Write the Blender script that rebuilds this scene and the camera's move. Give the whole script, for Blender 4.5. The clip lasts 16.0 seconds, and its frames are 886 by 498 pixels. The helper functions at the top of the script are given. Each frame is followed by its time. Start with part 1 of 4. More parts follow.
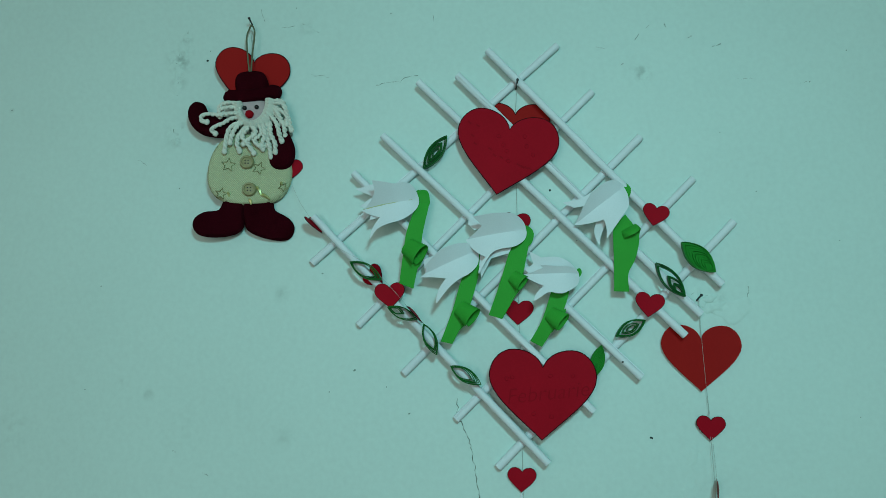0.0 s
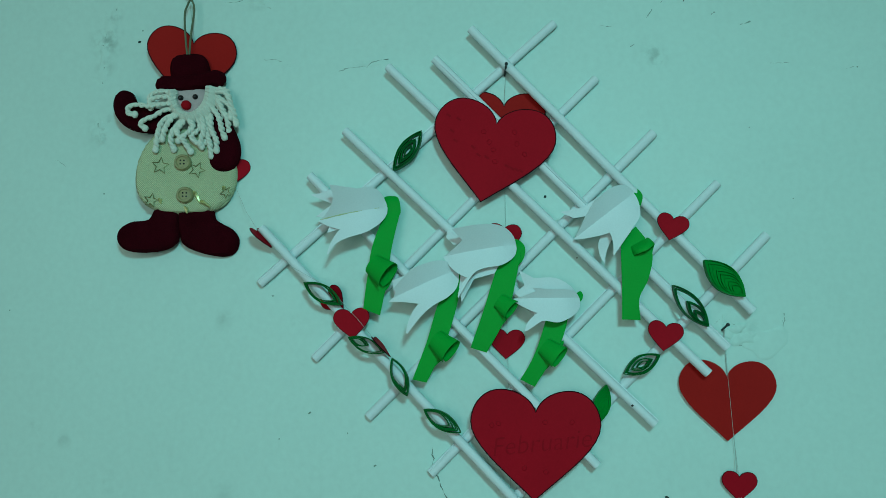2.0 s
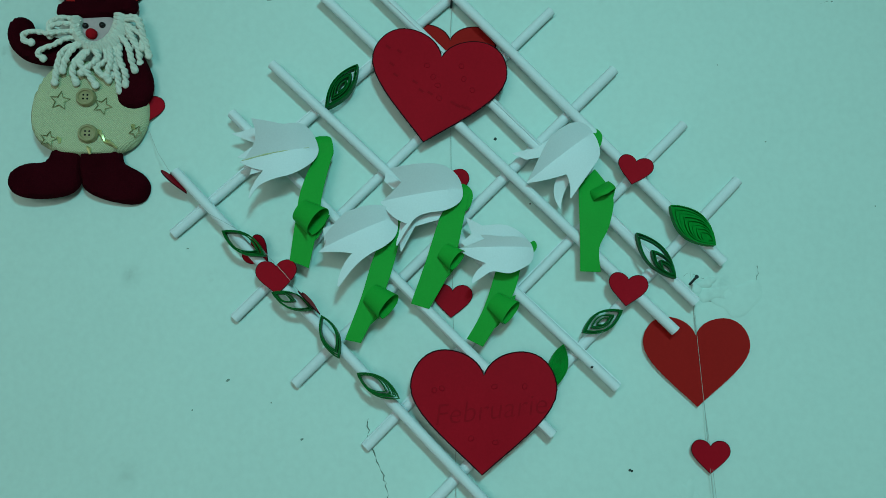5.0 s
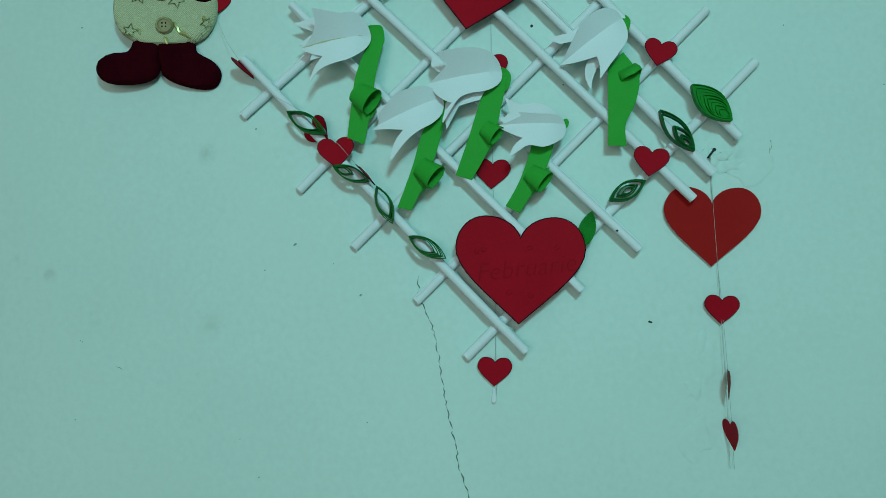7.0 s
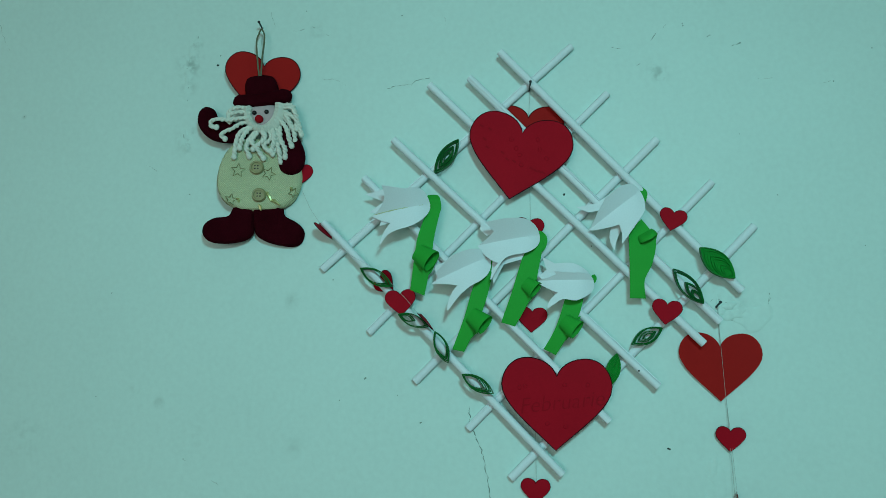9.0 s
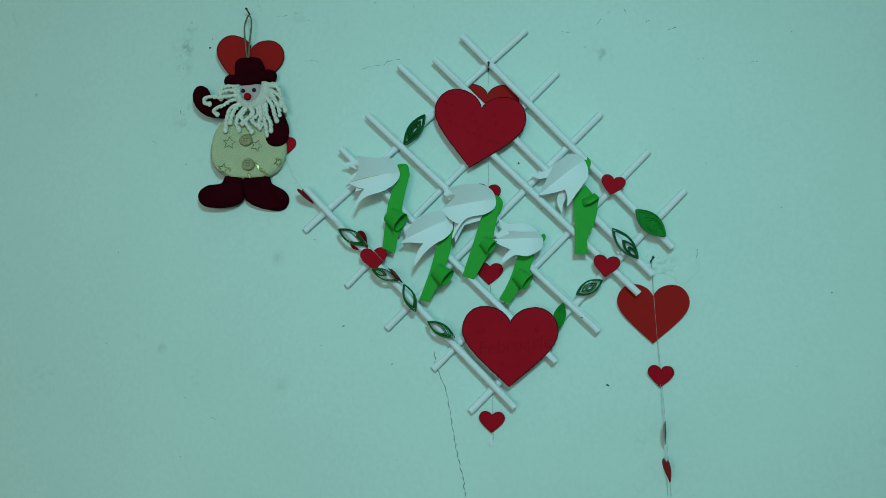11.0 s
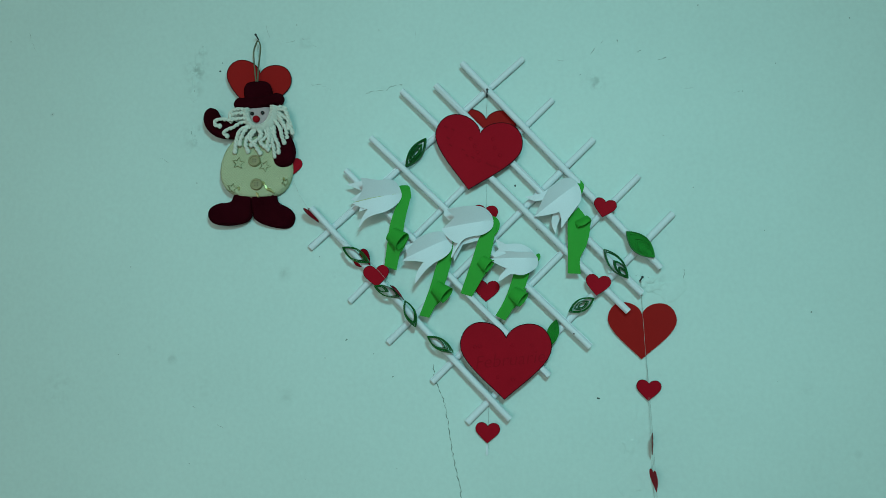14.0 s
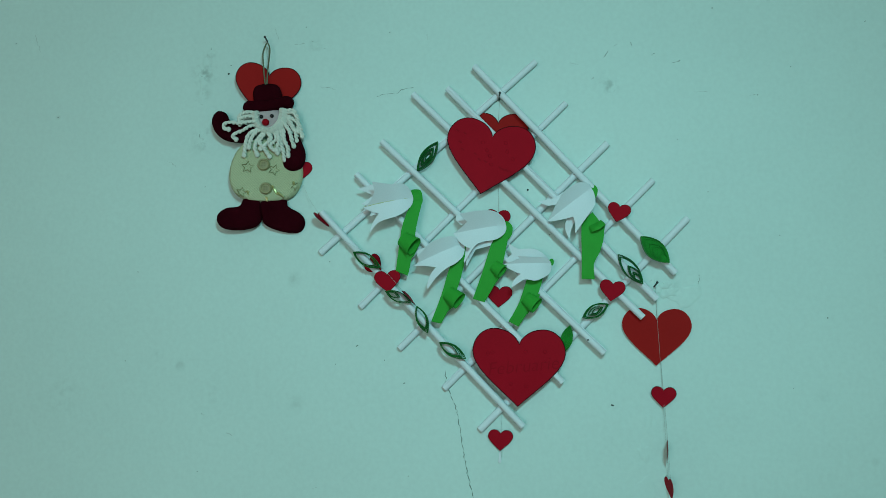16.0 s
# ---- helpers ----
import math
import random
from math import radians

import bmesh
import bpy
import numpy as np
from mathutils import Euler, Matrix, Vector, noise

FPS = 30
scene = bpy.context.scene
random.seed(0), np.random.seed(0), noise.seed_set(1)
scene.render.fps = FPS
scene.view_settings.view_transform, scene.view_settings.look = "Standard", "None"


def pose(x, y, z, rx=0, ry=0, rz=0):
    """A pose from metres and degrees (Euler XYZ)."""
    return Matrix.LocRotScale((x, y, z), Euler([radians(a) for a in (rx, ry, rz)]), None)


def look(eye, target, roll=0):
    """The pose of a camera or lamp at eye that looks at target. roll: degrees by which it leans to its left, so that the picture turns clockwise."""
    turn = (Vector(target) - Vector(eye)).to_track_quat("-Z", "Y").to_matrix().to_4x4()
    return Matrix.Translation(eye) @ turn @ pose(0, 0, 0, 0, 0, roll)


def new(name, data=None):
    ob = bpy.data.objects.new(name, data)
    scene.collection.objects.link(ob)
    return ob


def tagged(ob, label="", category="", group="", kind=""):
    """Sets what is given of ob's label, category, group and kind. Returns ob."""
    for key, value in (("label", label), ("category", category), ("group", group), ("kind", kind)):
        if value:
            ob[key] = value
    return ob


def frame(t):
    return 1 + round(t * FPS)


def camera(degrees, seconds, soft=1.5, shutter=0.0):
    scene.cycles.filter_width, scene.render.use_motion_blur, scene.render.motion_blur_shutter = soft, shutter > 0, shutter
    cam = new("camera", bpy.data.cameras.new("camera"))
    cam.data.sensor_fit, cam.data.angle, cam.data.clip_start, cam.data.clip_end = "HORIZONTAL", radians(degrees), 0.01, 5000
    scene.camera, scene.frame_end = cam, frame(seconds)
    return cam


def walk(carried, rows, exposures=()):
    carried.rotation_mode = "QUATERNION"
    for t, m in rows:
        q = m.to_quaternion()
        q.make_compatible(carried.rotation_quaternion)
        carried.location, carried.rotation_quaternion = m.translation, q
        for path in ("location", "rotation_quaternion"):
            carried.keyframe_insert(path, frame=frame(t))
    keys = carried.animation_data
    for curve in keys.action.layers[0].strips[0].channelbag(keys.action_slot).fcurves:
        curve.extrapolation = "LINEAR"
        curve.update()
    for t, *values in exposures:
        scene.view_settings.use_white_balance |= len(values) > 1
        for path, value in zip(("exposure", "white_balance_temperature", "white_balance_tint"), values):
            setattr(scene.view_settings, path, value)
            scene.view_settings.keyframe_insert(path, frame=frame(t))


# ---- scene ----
cam = camera(58.1, 16.0, 0.5)
PATH = [
    (0, (0.044, 0.031, 1.554), (-0.08, 2.008, 1.827), -0.3),
    (0.5, (0.046, 0.048, 1.561), (-0.085, 2.024, 1.839), -0.4),
    (1, (0.044, 0.086, 1.576), (-0.083, 2.063, 1.847), -0.3),
    (1.5, (0.056, 0.127, 1.582), (-0.073, 2.104, 1.851), -0.2),
    (2, (0.058, 0.148, 1.585), (-0.071, 2.125, 1.853), -0.2),
    (2.5, (0.065, 0.165, 1.59), (-0.08, 2.145, 1.83), -0.2),
    (3, (0.066, 0.184, 1.58), (-0.07, 2.163, 1.84), -0.1),
    (5.3, (0.071, 0.223, 1.526), (0.041, 2.196, 1.85), -0.5),
    (5.5, (0.076, 0.225, 1.513), (0.037, 2.203, 1.802), -0.5),
    (6, (0.075, 0.221, 1.514), (0.0, 2.212, 1.69), -0.6),
    (6.5, (0.07, 0.208, 1.506), (-0.018, 2.2, 1.652), -0.6),
    (7, (0.064, 0.16, 1.504), (-0.054, 2.153, 1.627), -0.4),
    (7.5, (0.051, 0.119, 1.518), (-0.103, 2.109, 1.631), -0.2),
    (8, (0.052, 0.086, 1.527), (-0.153, 2.065, 1.734), 0.1),
    (8.5, (0.059, 0.06, 1.547), (-0.14, 2.034, 1.797), -0.1),
    (9, (0.055, 0.044, 1.561), (-0.132, 2.017, 1.834), -0.2),
    (9.5, (0.062, 0.023, 1.551), (-0.13, 1.991, 1.853), -0.2),
    (10, (0.066, -0.005, 1.541), (-0.087, 1.969, 1.827), -0.2),
    (10.2, (0.073, -0.013, 1.534), (-0.072, 1.965, 1.79), -0.1),
    (12.3, (0.097, -0.072, 1.553), (-0.154, 1.903, 1.738), -1.0),
    (12.5, (0.097, -0.071, 1.55), (-0.132, 1.907, 1.742), -0.8),
    (13, (0.095, -0.077, 1.549), (-0.103, 1.903, 1.752), -0.2),
    (13.5, (0.089, -0.083, 1.557), (-0.077, 1.901, 1.751), -0.1),
    (14, (0.089, -0.083, 1.554), (-0.075, 1.9, 1.757), 0.0),
    (14.5, (0.082, -0.075, 1.557), (-0.078, 1.908, 1.755), -0.0),
    (15, (0.077, -0.075, 1.564), (-0.067, 1.91, 1.764), -0.0),
    (15.5, (0.087, -0.079, 1.561), (-0.071, 1.904, 1.77), -0.0),
    (16, (0.072, -0.075, 1.558), (-0.082, 1.908, 1.766), 0.0),
]
BALANCE = [
    (0, -0.10, 6525, 10.5),
    (0.5, -0.10, 6375, 6.5),
    (1, -0.10, 6400, 5.0),
    (1.5, -0.11, 6400, 3.5),
    (2, -0.13, 6175, -3.5),
    (2.5, -0.11, 6225, -1.5),
    (3, -0.11, 6275, 0.0),
    (5.5, -0.07, 6300, 0.5),
    (6, -0.02, 6325, 3.0),
    (7, -0.05, 6450, 7.0),
    (7.5, -0.05, 6500, 8.0),
    (8, -0.05, 6400, 3.5),
    (9, -0.06, 6325, 5.0),
    (10, -0.09, 6375, 4.5),
    (12.5, -0.05, 6450, 10.5),
    (13.5, -0.05, 6375, 6.5),
    (14, -0.05, 6525, 10.5),
    (16, -0.05, 6475, 9.5),
]
walk(cam, [(t, look(eye, target, roll)) for t, eye, target, roll in PATH], BALANCE)

# ---- light ----
world = bpy.data.worlds.new("world")
scene.world = world
world.use_nodes = True
world.node_tree.nodes["Background"].inputs[0].default_value = (0.9, 0.9, 0.85, 1)
world.node_tree.nodes["Background"].inputs[1].default_value = 0.05


def lamp(name, place, target, size, watts, colour):
    data = bpy.data.lights.new(name, "AREA")
    data.shape, data.size, data.energy, data.color = "DISK", size, watts, colour
    ob = new(name, data)
    ob.matrix_world = look(place, target)
    return ob


lamp("ceiling_light", (0.222, -0.284, 1.906), (-0.168, 0.74, 0.702), 0.14, 5.36, (0.45, 1.07, 1.13))
# added soft fill from behind the camera, softens shadows; the room has no window
lamp("fill_light", (-0.500, -2.081, 1.500), (-0.106, 0.74, 1.44), 1.5, 18.5, (0.90, 0.90, 0.87))

# ---- materials ----
W = 0.74


def mat(name, colour, rough=0.7, var=0.12, grain=400.0, blotch=12.0, bump=0.1, depth=0.0004, metal=0.0, sheen=0.0, gloss=0.3):
    m = bpy.data.materials.new(name)
    m.use_nodes = True
    n, l = m.node_tree.nodes, m.node_tree.links
    b = n["Principled BSDF"]
    co = n.new("ShaderNodeTexCoord")
    fine, wide = n.new("ShaderNodeTexNoise"), n.new("ShaderNodeTexNoise")
    fine.inputs["Scale"].default_value, fine.inputs["Detail"].default_value = grain, 4
    wide.inputs["Scale"].default_value, wide.inputs["Detail"].default_value = blotch, 5
    add = n.new("ShaderNodeMath")
    add.operation = "ADD"
    for k, t in enumerate((fine, wide)):
        l.new(co.outputs["Object"], t.inputs["Vector"])
        l.new(t.outputs["Fac"], add.inputs[k])
    ramp = n.new("ShaderNodeMapRange")
    ramp.inputs[1].default_value, ramp.inputs[2].default_value = 0.6, 1.4
    ramp.inputs[3].default_value, ramp.inputs[4].default_value = 1 - var, 1 + var
    l.new(add.outputs[0], ramp.inputs[0])
    mul = n.new("ShaderNodeVectorMath")
    mul.operation = "SCALE"
    mul.inputs[0].default_value = colour
    l.new(ramp.outputs[0], mul.inputs["Scale"])
    l.new(mul.outputs[0], b.inputs["Base Color"])
    b.inputs["Roughness"].default_value, b.inputs["Metallic"].default_value = rough, metal
    b.inputs["Sheen Weight"].default_value = sheen
    b.inputs["Specular IOR Level"].default_value = gloss
    bp = n.new("ShaderNodeBump")
    bp.inputs["Strength"].default_value, bp.inputs["Distance"].default_value = bump, depth
    l.new(fine.outputs["Fac"], bp.inputs["Height"])
    l.new(bp.outputs[0], b.inputs["Normal"])
    return m


WALL = mat("painted_plaster", (0.53, 0.70, 0.65), 0.6, 0.05, 220, 5, 0.10, 0.0006)


def smudged(m, spots):
    """Soft grey stains on the wall's paint: place, radius, strength, and how patchy each is."""
    n, l = m.node_tree.nodes, m.node_tree.links
    b = n["Principled BSDF"]
    last = b.inputs["Base Color"].links[0].from_socket
    co, geo = n.new("ShaderNodeTexNoise"), n.new("ShaderNodeNewGeometry")
    co.inputs["Scale"].default_value, co.inputs["Detail"].default_value = 140, 6
    l.new(geo.outputs["Position"], co.inputs["Vector"])
    for (x, z), r, strength, patchy in spots:
        d = n.new("ShaderNodeVectorMath")
        d.operation = "DISTANCE"
        d.inputs[1].default_value = (x, W, z)
        l.new(geo.outputs["Position"], d.inputs[0])
        fade = n.new("ShaderNodeMapRange")
        fade.interpolation_type = "SMOOTHSTEP"
        for k, value in ((1, r), (2, 0.0), (3, 0.0), (4, strength)):
            fade.inputs[k].default_value = value
        l.new(d.outputs["Value"], fade.inputs[0])
        hole = n.new("ShaderNodeMapRange")
        for k, value in ((1, 0.45 if patchy else 0.2), (2, 0.68 if patchy else 0.6)):
            hole.inputs[k].default_value = value
        l.new(co.outputs["Fac"], hole.inputs[0])
        both = n.new("ShaderNodeMath")
        both.operation = "MULTIPLY"
        l.new(fade.outputs[0], both.inputs[0])
        l.new(hole.outputs[0], both.inputs[1])
        mix = n.new("ShaderNodeMix")
        mix.data_type = "RGBA"
        mix.inputs["B"].default_value = (0.16, 0.24, 0.21, 1)
        l.new(both.outputs[0], mix.inputs["Factor"])
        l.new(last, mix.inputs["A"])
        last = mix.outputs["Result"]
    l.new(last, b.inputs["Base Color"])
    wave, relief = n.new("ShaderNodeTexNoise"), n.new("ShaderNodeBump")
    wave.inputs["Scale"].default_value, wave.inputs["Detail"].default_value = 16, 5
    relief.inputs["Strength"].default_value, relief.inputs["Distance"].default_value = 0.24, 0.004
    l.new(geo.outputs["Position"], wave.inputs["Vector"])
    l.new(wave.outputs["Fac"], relief.inputs["Height"])
    l.new(b.inputs["Normal"].links[0].from_socket, relief.inputs["Normal"])
    l.new(relief.outputs[0], b.inputs["Normal"])


smudged(WALL, (((-0.2661, 1.5232), 0.007, 0.4, 0), ((-0.1416, 1.4862), 0.012, 0.18, 0), ((-0.1458, 1.6124), 0.012, 0.15, 1), ((0.3825, 1.4964), 0.009, 0.16, 0), ((0.4265, 1.4337), 0.006, 0.2, 0),
               ((-0.4122, 1.7913), 0.0035, 0.5, 0), ((-0.2499, 1.8377), 0.022, 0.35, 1), ((-0.2469, 1.7629), 0.024, 0.25, 1), ((0.2387, 1.6030), 0.016, 0.25, 1), ((0.1783, 1.8141), 0.02, 0.2, 1), ((-0.0920, 1.6104), 0.01, 0.15, 1), ((-0.3921, 1.4927), 0.03, 0.14, 1), ((-0.2330, 1.4908), 0.03, 0.08, 1),
               ((-0.2446, 1.8577), 0.010, 0.45, 1), ((-0.2507, 1.8340), 0.012, 0.40, 1), ((-0.2498, 1.8143), 0.012, 0.35, 1), ((-0.2506, 1.7635), 0.013, 0.45, 1), ((-0.2892, 1.5339), 0.006, 0.3, 1), ((-0.1462, 1.6127), 0.009, 0.3, 0), ((0.1825, 1.8111), 0.012, 0.3, 1), ((-0.1276, 1.8647), 0.010, 0.3, 1)))
PLAIN = mat("plain_plaster", (0.6, 0.7, 0.65), 0.8)
FLOOR = mat("floor_tiles", (0.35, 0.3, 0.25), 0.5)
PAPER = mat("white_paper", (0.66, 0.735, 0.755), 0.65, 0.04, 900, 30, 0.15, gloss=0.15)
GREEN = mat("green_paper", (0.034, 0.325, 0.036), 0.6, 0.07, 900, 40, 0.15, gloss=0.08)
QUILL = mat("dark_green_paper_strip", (0.0025, 0.105, 0.014), 0.42, 0.25, 900, 60, 0.1, gloss=0.06)
LIME = mat("green_paper_strip", (0.011, 0.21, 0.020), 0.45, 0.2, 900, 60, 0.1, gloss=0.05)
RED = mat("red_card", (0.325, 0.0040, 0.0135), 0.6, 0.10, 700, 25, 0.1, gloss=0.04)
ORANGE = mat("orange_red_card", (0.305, 0.010, 0.009), 0.6, 0.08, 700, 25, 0.1, gloss=0.05)
FADED = mat("faded_card_back", (0.24, 0.075, 0.065), 0.8, 0.2, gloss=0.05)
EDGE = mat("dark_marker", (0.022, 0.003, 0.006), 0.6, gloss=0.05)
FAINT = mat("faint_ink", (0.255, 0.0034, 0.0108), 0.6, gloss=0.04)
THREAD = mat("white_thread", (0.36, 0.42, 0.39), 0.8)
GLUE = mat("dried_glue", (0.46, 0.52, 0.30), 0.4, 0.2)
IRON = mat("dark_iron", (0.03, 0.035, 0.035), 0.5, metal=0.6)
CRACK = mat("crack_dirt", (0.13, 0.18, 0.15), 0.9)
GRIME = mat("black_dirt", (0.025, 0.045, 0.04), 0.9)
DIRT = mat("dirt_speck", (0.19, 0.28, 0.24), 0.9)
HAIR = mat("hairline_crack", (0.25, 0.35, 0.31), 0.9)
FELT = mat("maroon_felt", (0.028, 0.0014, 0.004), 1.0, 0.35, 1200, 60, 0.7, 0.0006, gloss=0.03)
SKIN = mat("pale_felt", (0.44, 0.36, 0.36), 0.9, gloss=0.05)
YARN = mat("white_yarn", (0.63, 0.66, 0.58), 0.9, 0.1, 1500, 80, 0.6, gloss=0.05)
GOLD = mat("gold_foil", (0.75, 0.72, 0.35), 0.4, metal=0.9)
GILT = mat("gold_print", (0.16, 0.17, 0.06), 0.35, metal=0.3)
BUTTON = mat("wooden_button", (0.27, 0.25, 0.12), 0.45)
BEAD = mat("black_bead", (0.01, 0.01, 0.01), 0.25)
NOSE = mat("red_pompon", (0.30, 0.006, 0.012), 0.8, gloss=0.05)
CORD = mat("olive_cord", (0.11, 0.13, 0.08), 0.9, 0.3, 1500)


def woven(name, thread, gap, size):
    """Coarse plain weave: threads over and under, size metres apart."""
    m = mat(name, thread, 0.8, 0.12, 1200, 50, 0.3, gloss=0.1)
    n, l = m.node_tree.nodes, m.node_tree.links
    b = n["Principled BSDF"]
    last = b.inputs["Base Color"].links[0].from_socket
    geo, cut = n.new("ShaderNodeNewGeometry"), n.new("ShaderNodeSeparateXYZ")
    l.new(geo.outputs["Position"], cut.inputs[0])
    waves = []
    for axis in (0, 2):
        f, sn = n.new("ShaderNodeMath"), n.new("ShaderNodeMath")
        f.operation, sn.operation = "MULTIPLY", "SINE"
        f.inputs[1].default_value = 2 * math.pi / size
        l.new(cut.outputs[axis], f.inputs[0])
        l.new(f.outputs[0], sn.inputs[0])
        waves.append(sn)
    over = n.new("ShaderNodeMath")
    over.operation = "MULTIPLY"
    l.new(waves[0].outputs[0], over.inputs[0])
    l.new(waves[1].outputs[0], over.inputs[1])
    fac = n.new("ShaderNodeMapRange")
    fac.inputs[1].default_value, fac.inputs[2].default_value = -0.6, 0.5
    l.new(over.outputs[0], fac.inputs[0])
    mix = n.new("ShaderNodeMix")
    mix.data_type = "RGBA"
    mix.inputs["A"].default_value = (*gap, 1)
    l.new(fac.outputs[0], mix.inputs["Factor"])
    l.new(last, mix.inputs["B"])
    l.new(mix.outputs["Result"], b.inputs["Base Color"])
    bump = n.new("ShaderNodeBump")
    bump.inputs["Strength"].default_value, bump.inputs["Distance"].default_value = 0.7, 0.0004
    l.new(over.outputs[0], bump.inputs["Height"])
    l.new(bump.outputs[0], b.inputs["Normal"])
    return m


WEAVE = woven("cream_burlap", (0.54, 0.58, 0.37), (0.43, 0.47, 0.28), 0.0016)

# ---- building ----
WHERE = {}


def finish(bm, material, smooth=True):
    bmesh.ops.recalc_face_normals(bm, faces=bm.faces)
    me = bpy.data.meshes.new("mesh")
    bm.to_mesh(me)
    bm.free()
    for m in material if isinstance(material, (list, tuple)) else [material]:
        me.materials.append(m)
    if smooth:
        me.polygons.foreach_set("use_smooth", [True] * len(me.polygons))
        me.set_sharp_from_angle(angle=radians(40))
    return me


def thing(name, x, z, off, label, category, group=""):
    ob = new(name)
    ob.empty_display_size = 0.01
    ob.location = WHERE[ob] = Vector((x, W - off, z))
    return tagged(ob, label, category, group)


def solid(name, bm, material, x, z, off, label, category, group="", kind="", smooth=True):
    at = Vector((x, W - off, z))
    bmesh.ops.translate(bm, verts=bm.verts, vec=-at)
    ob = new(name, finish(bm, material, smooth))
    ob.location = WHERE[ob] = at
    return tagged(ob, label, category, group, kind)


def part(name, bm, material, parent, label="", smooth=True):
    bmesh.ops.translate(bm, verts=bm.verts, vec=-WHERE[parent])
    ob = new(name, finish(bm, material, smooth))
    ob.parent = parent
    WHERE[ob] = WHERE[parent]
    return tagged(ob, label)


def spot(p, off):
    return Vector((p[0], W - off, p[1]))


def smooth_loop(pts, n=6, closed=True):
    """A Catmull-Rom curve through the points."""
    out, k = [], len(pts)
    for i in range(k if closed else k - 1):
        a, b, c, d = (Vector(pts[(i + j) % k] if closed else pts[min(max(i + j, 0), k - 1)]) for j in (-1, 0, 1, 2))
        for s in range(n):
            t = s / n
            out.append(0.5 * (2 * b + (c - a) * t + (2 * a - 5 * b + 4 * c - d) * t * t + (3 * b - a - 3 * c + d) * t ** 3))
    return out if closed else out + [Vector(pts[-1])]


def bezier(p0, p1, p2, p3, n):
    return [Vector(p0) * (1 - t) ** 3 + Vector(p1) * 3 * t * (1 - t) ** 2 + Vector(p2) * 3 * t * t * (1 - t) + Vector(p3) * t ** 3 for t in (i / n for i in range(n))]


def gridded(outline, cell, crease=None):
    """A flat face in the wall's plane with that outline, cut into small cells."""
    bm = bmesh.new()
    bm.faces.new([bm.verts.new((p[0], 0, p[1])) for p in outline])
    if crease:
        bmesh.ops.bisect_plane(bm, geom=bm.verts[:] + bm.edges[:] + bm.faces[:], dist=1e-6, plane_co=crease[0], plane_no=crease[1])
    for axis in (0, 1):
        lo, hi = min(p[axis] for p in outline), max(p[axis] for p in outline)
        k = int((hi - lo) / cell)
        for i in range(1, k + 1):
            co, no = [0, 0, 0], [0, 0, 0]
            co[axis * 2], no[axis * 2] = lo + (hi - lo) * i / (k + 1), 1
            bmesh.ops.bisect_plane(bm, geom=bm.verts[:] + bm.edges[:] + bm.faces[:], dist=1e-6, plane_co=co, plane_no=no)
    bmesh.ops.triangulate(bm, faces=[f for f in bm.faces if len(f.verts) > 4])
    return bm


def sheet(outline, rise, thick=0.0003, cell=0.004, crease=None):
    """Thin paper of that outline; rise(x, z) is its distance from the wall."""
    bm = gridded(outline, cell, crease)
    for v in bm.verts:
        v.co.y = W - rise(v.co.x, v.co.z)
    bmesh.ops.recalc_face_normals(bm, faces=bm.faces)
    bmesh.ops.solidify(bm, geom=bm.faces[:], thickness=thick)
    return bm


def pad(outline, off, deep, edge, cell=0.0025):
    """A stuffed flat shape with rounded rim, its back at off from the wall."""
    bm = gridded(outline, cell)
    a = np.array([(p[0], p[1]) for p in outline])
    b = np.roll(a, -1, 0)
    for v in bm.verts:
        p = np.array((v.co.x, v.co.z))
        t = np.clip(((p - a) * (b - a)).sum(1) / np.maximum(((b - a) ** 2).sum(1), 1e-12), 0, 1)
        d = np.sqrt((((a + (b - a) * t[:, None]) - p) ** 2).sum(1)).min()
        s = min(d / edge, 1)
        v.co.y = W - off - deep * (0.35 + 0.65 * math.sqrt(1 - (1 - s) ** 2))
    rim = [e for e in bm.edges if e.is_boundary]
    made = bmesh.ops.extrude_edge_only(bm, edges=rim)["geom"]
    for v in made:
        if isinstance(v, bmesh.types.BMVert):
            v.co.y = W - off
    bmesh.ops.edgeloop_fill(bm, edges=[e for e in bm.edges if e.is_boundary])
    return bm


def tube(pts, radius, seg=6, closed=False):
    """A round cord along the points; radius is one number or one for each point."""
    bm, rings, n = bmesh.new(), [], len(pts)
    pts = [Vector(p) for p in pts]
    side = None
    for i, p in enumerate(pts):
        d = (pts[(i + 1) % n] - pts[i - 1]) if closed else (pts[min(i + 1, n - 1)] - pts[max(i - 1, 0)])
        d.normalize()
        if side is None:
            side = d.orthogonal()
        side = (side - d * side.dot(d)).normalized()
        up = d.cross(side)
        r = radius[i] if isinstance(radius, (list, tuple)) else radius
        rings.append([bm.verts.new(p + (side * math.cos(a) + up * math.sin(a)) * r) for a in (2 * math.pi * k / seg for k in range(seg))])
    for i in range(n if closed else n - 1):
        a, b = rings[i], rings[(i + 1) % n]
        for k in range(seg):
            bm.faces.new((a[k], a[(k + 1) % seg], b[(k + 1) % seg], b[k]))
    if not closed:
        bm.faces.new(rings[0])
        bm.faces.new(rings[-1])
    return bm


def merged(*meshes):
    """Several (bmesh, material slot) in one mesh."""
    out = bmesh.new()
    for bm, slot in meshes:
        for f in bm.faces:
            f.material_index = slot
        me = bpy.data.meshes.new("piece")
        bmesh.ops.recalc_face_normals(bm, faces=bm.faces)
        bm.to_mesh(me)
        bm.free()
        out.from_mesh(me)
        bpy.data.meshes.remove(me)
    return out


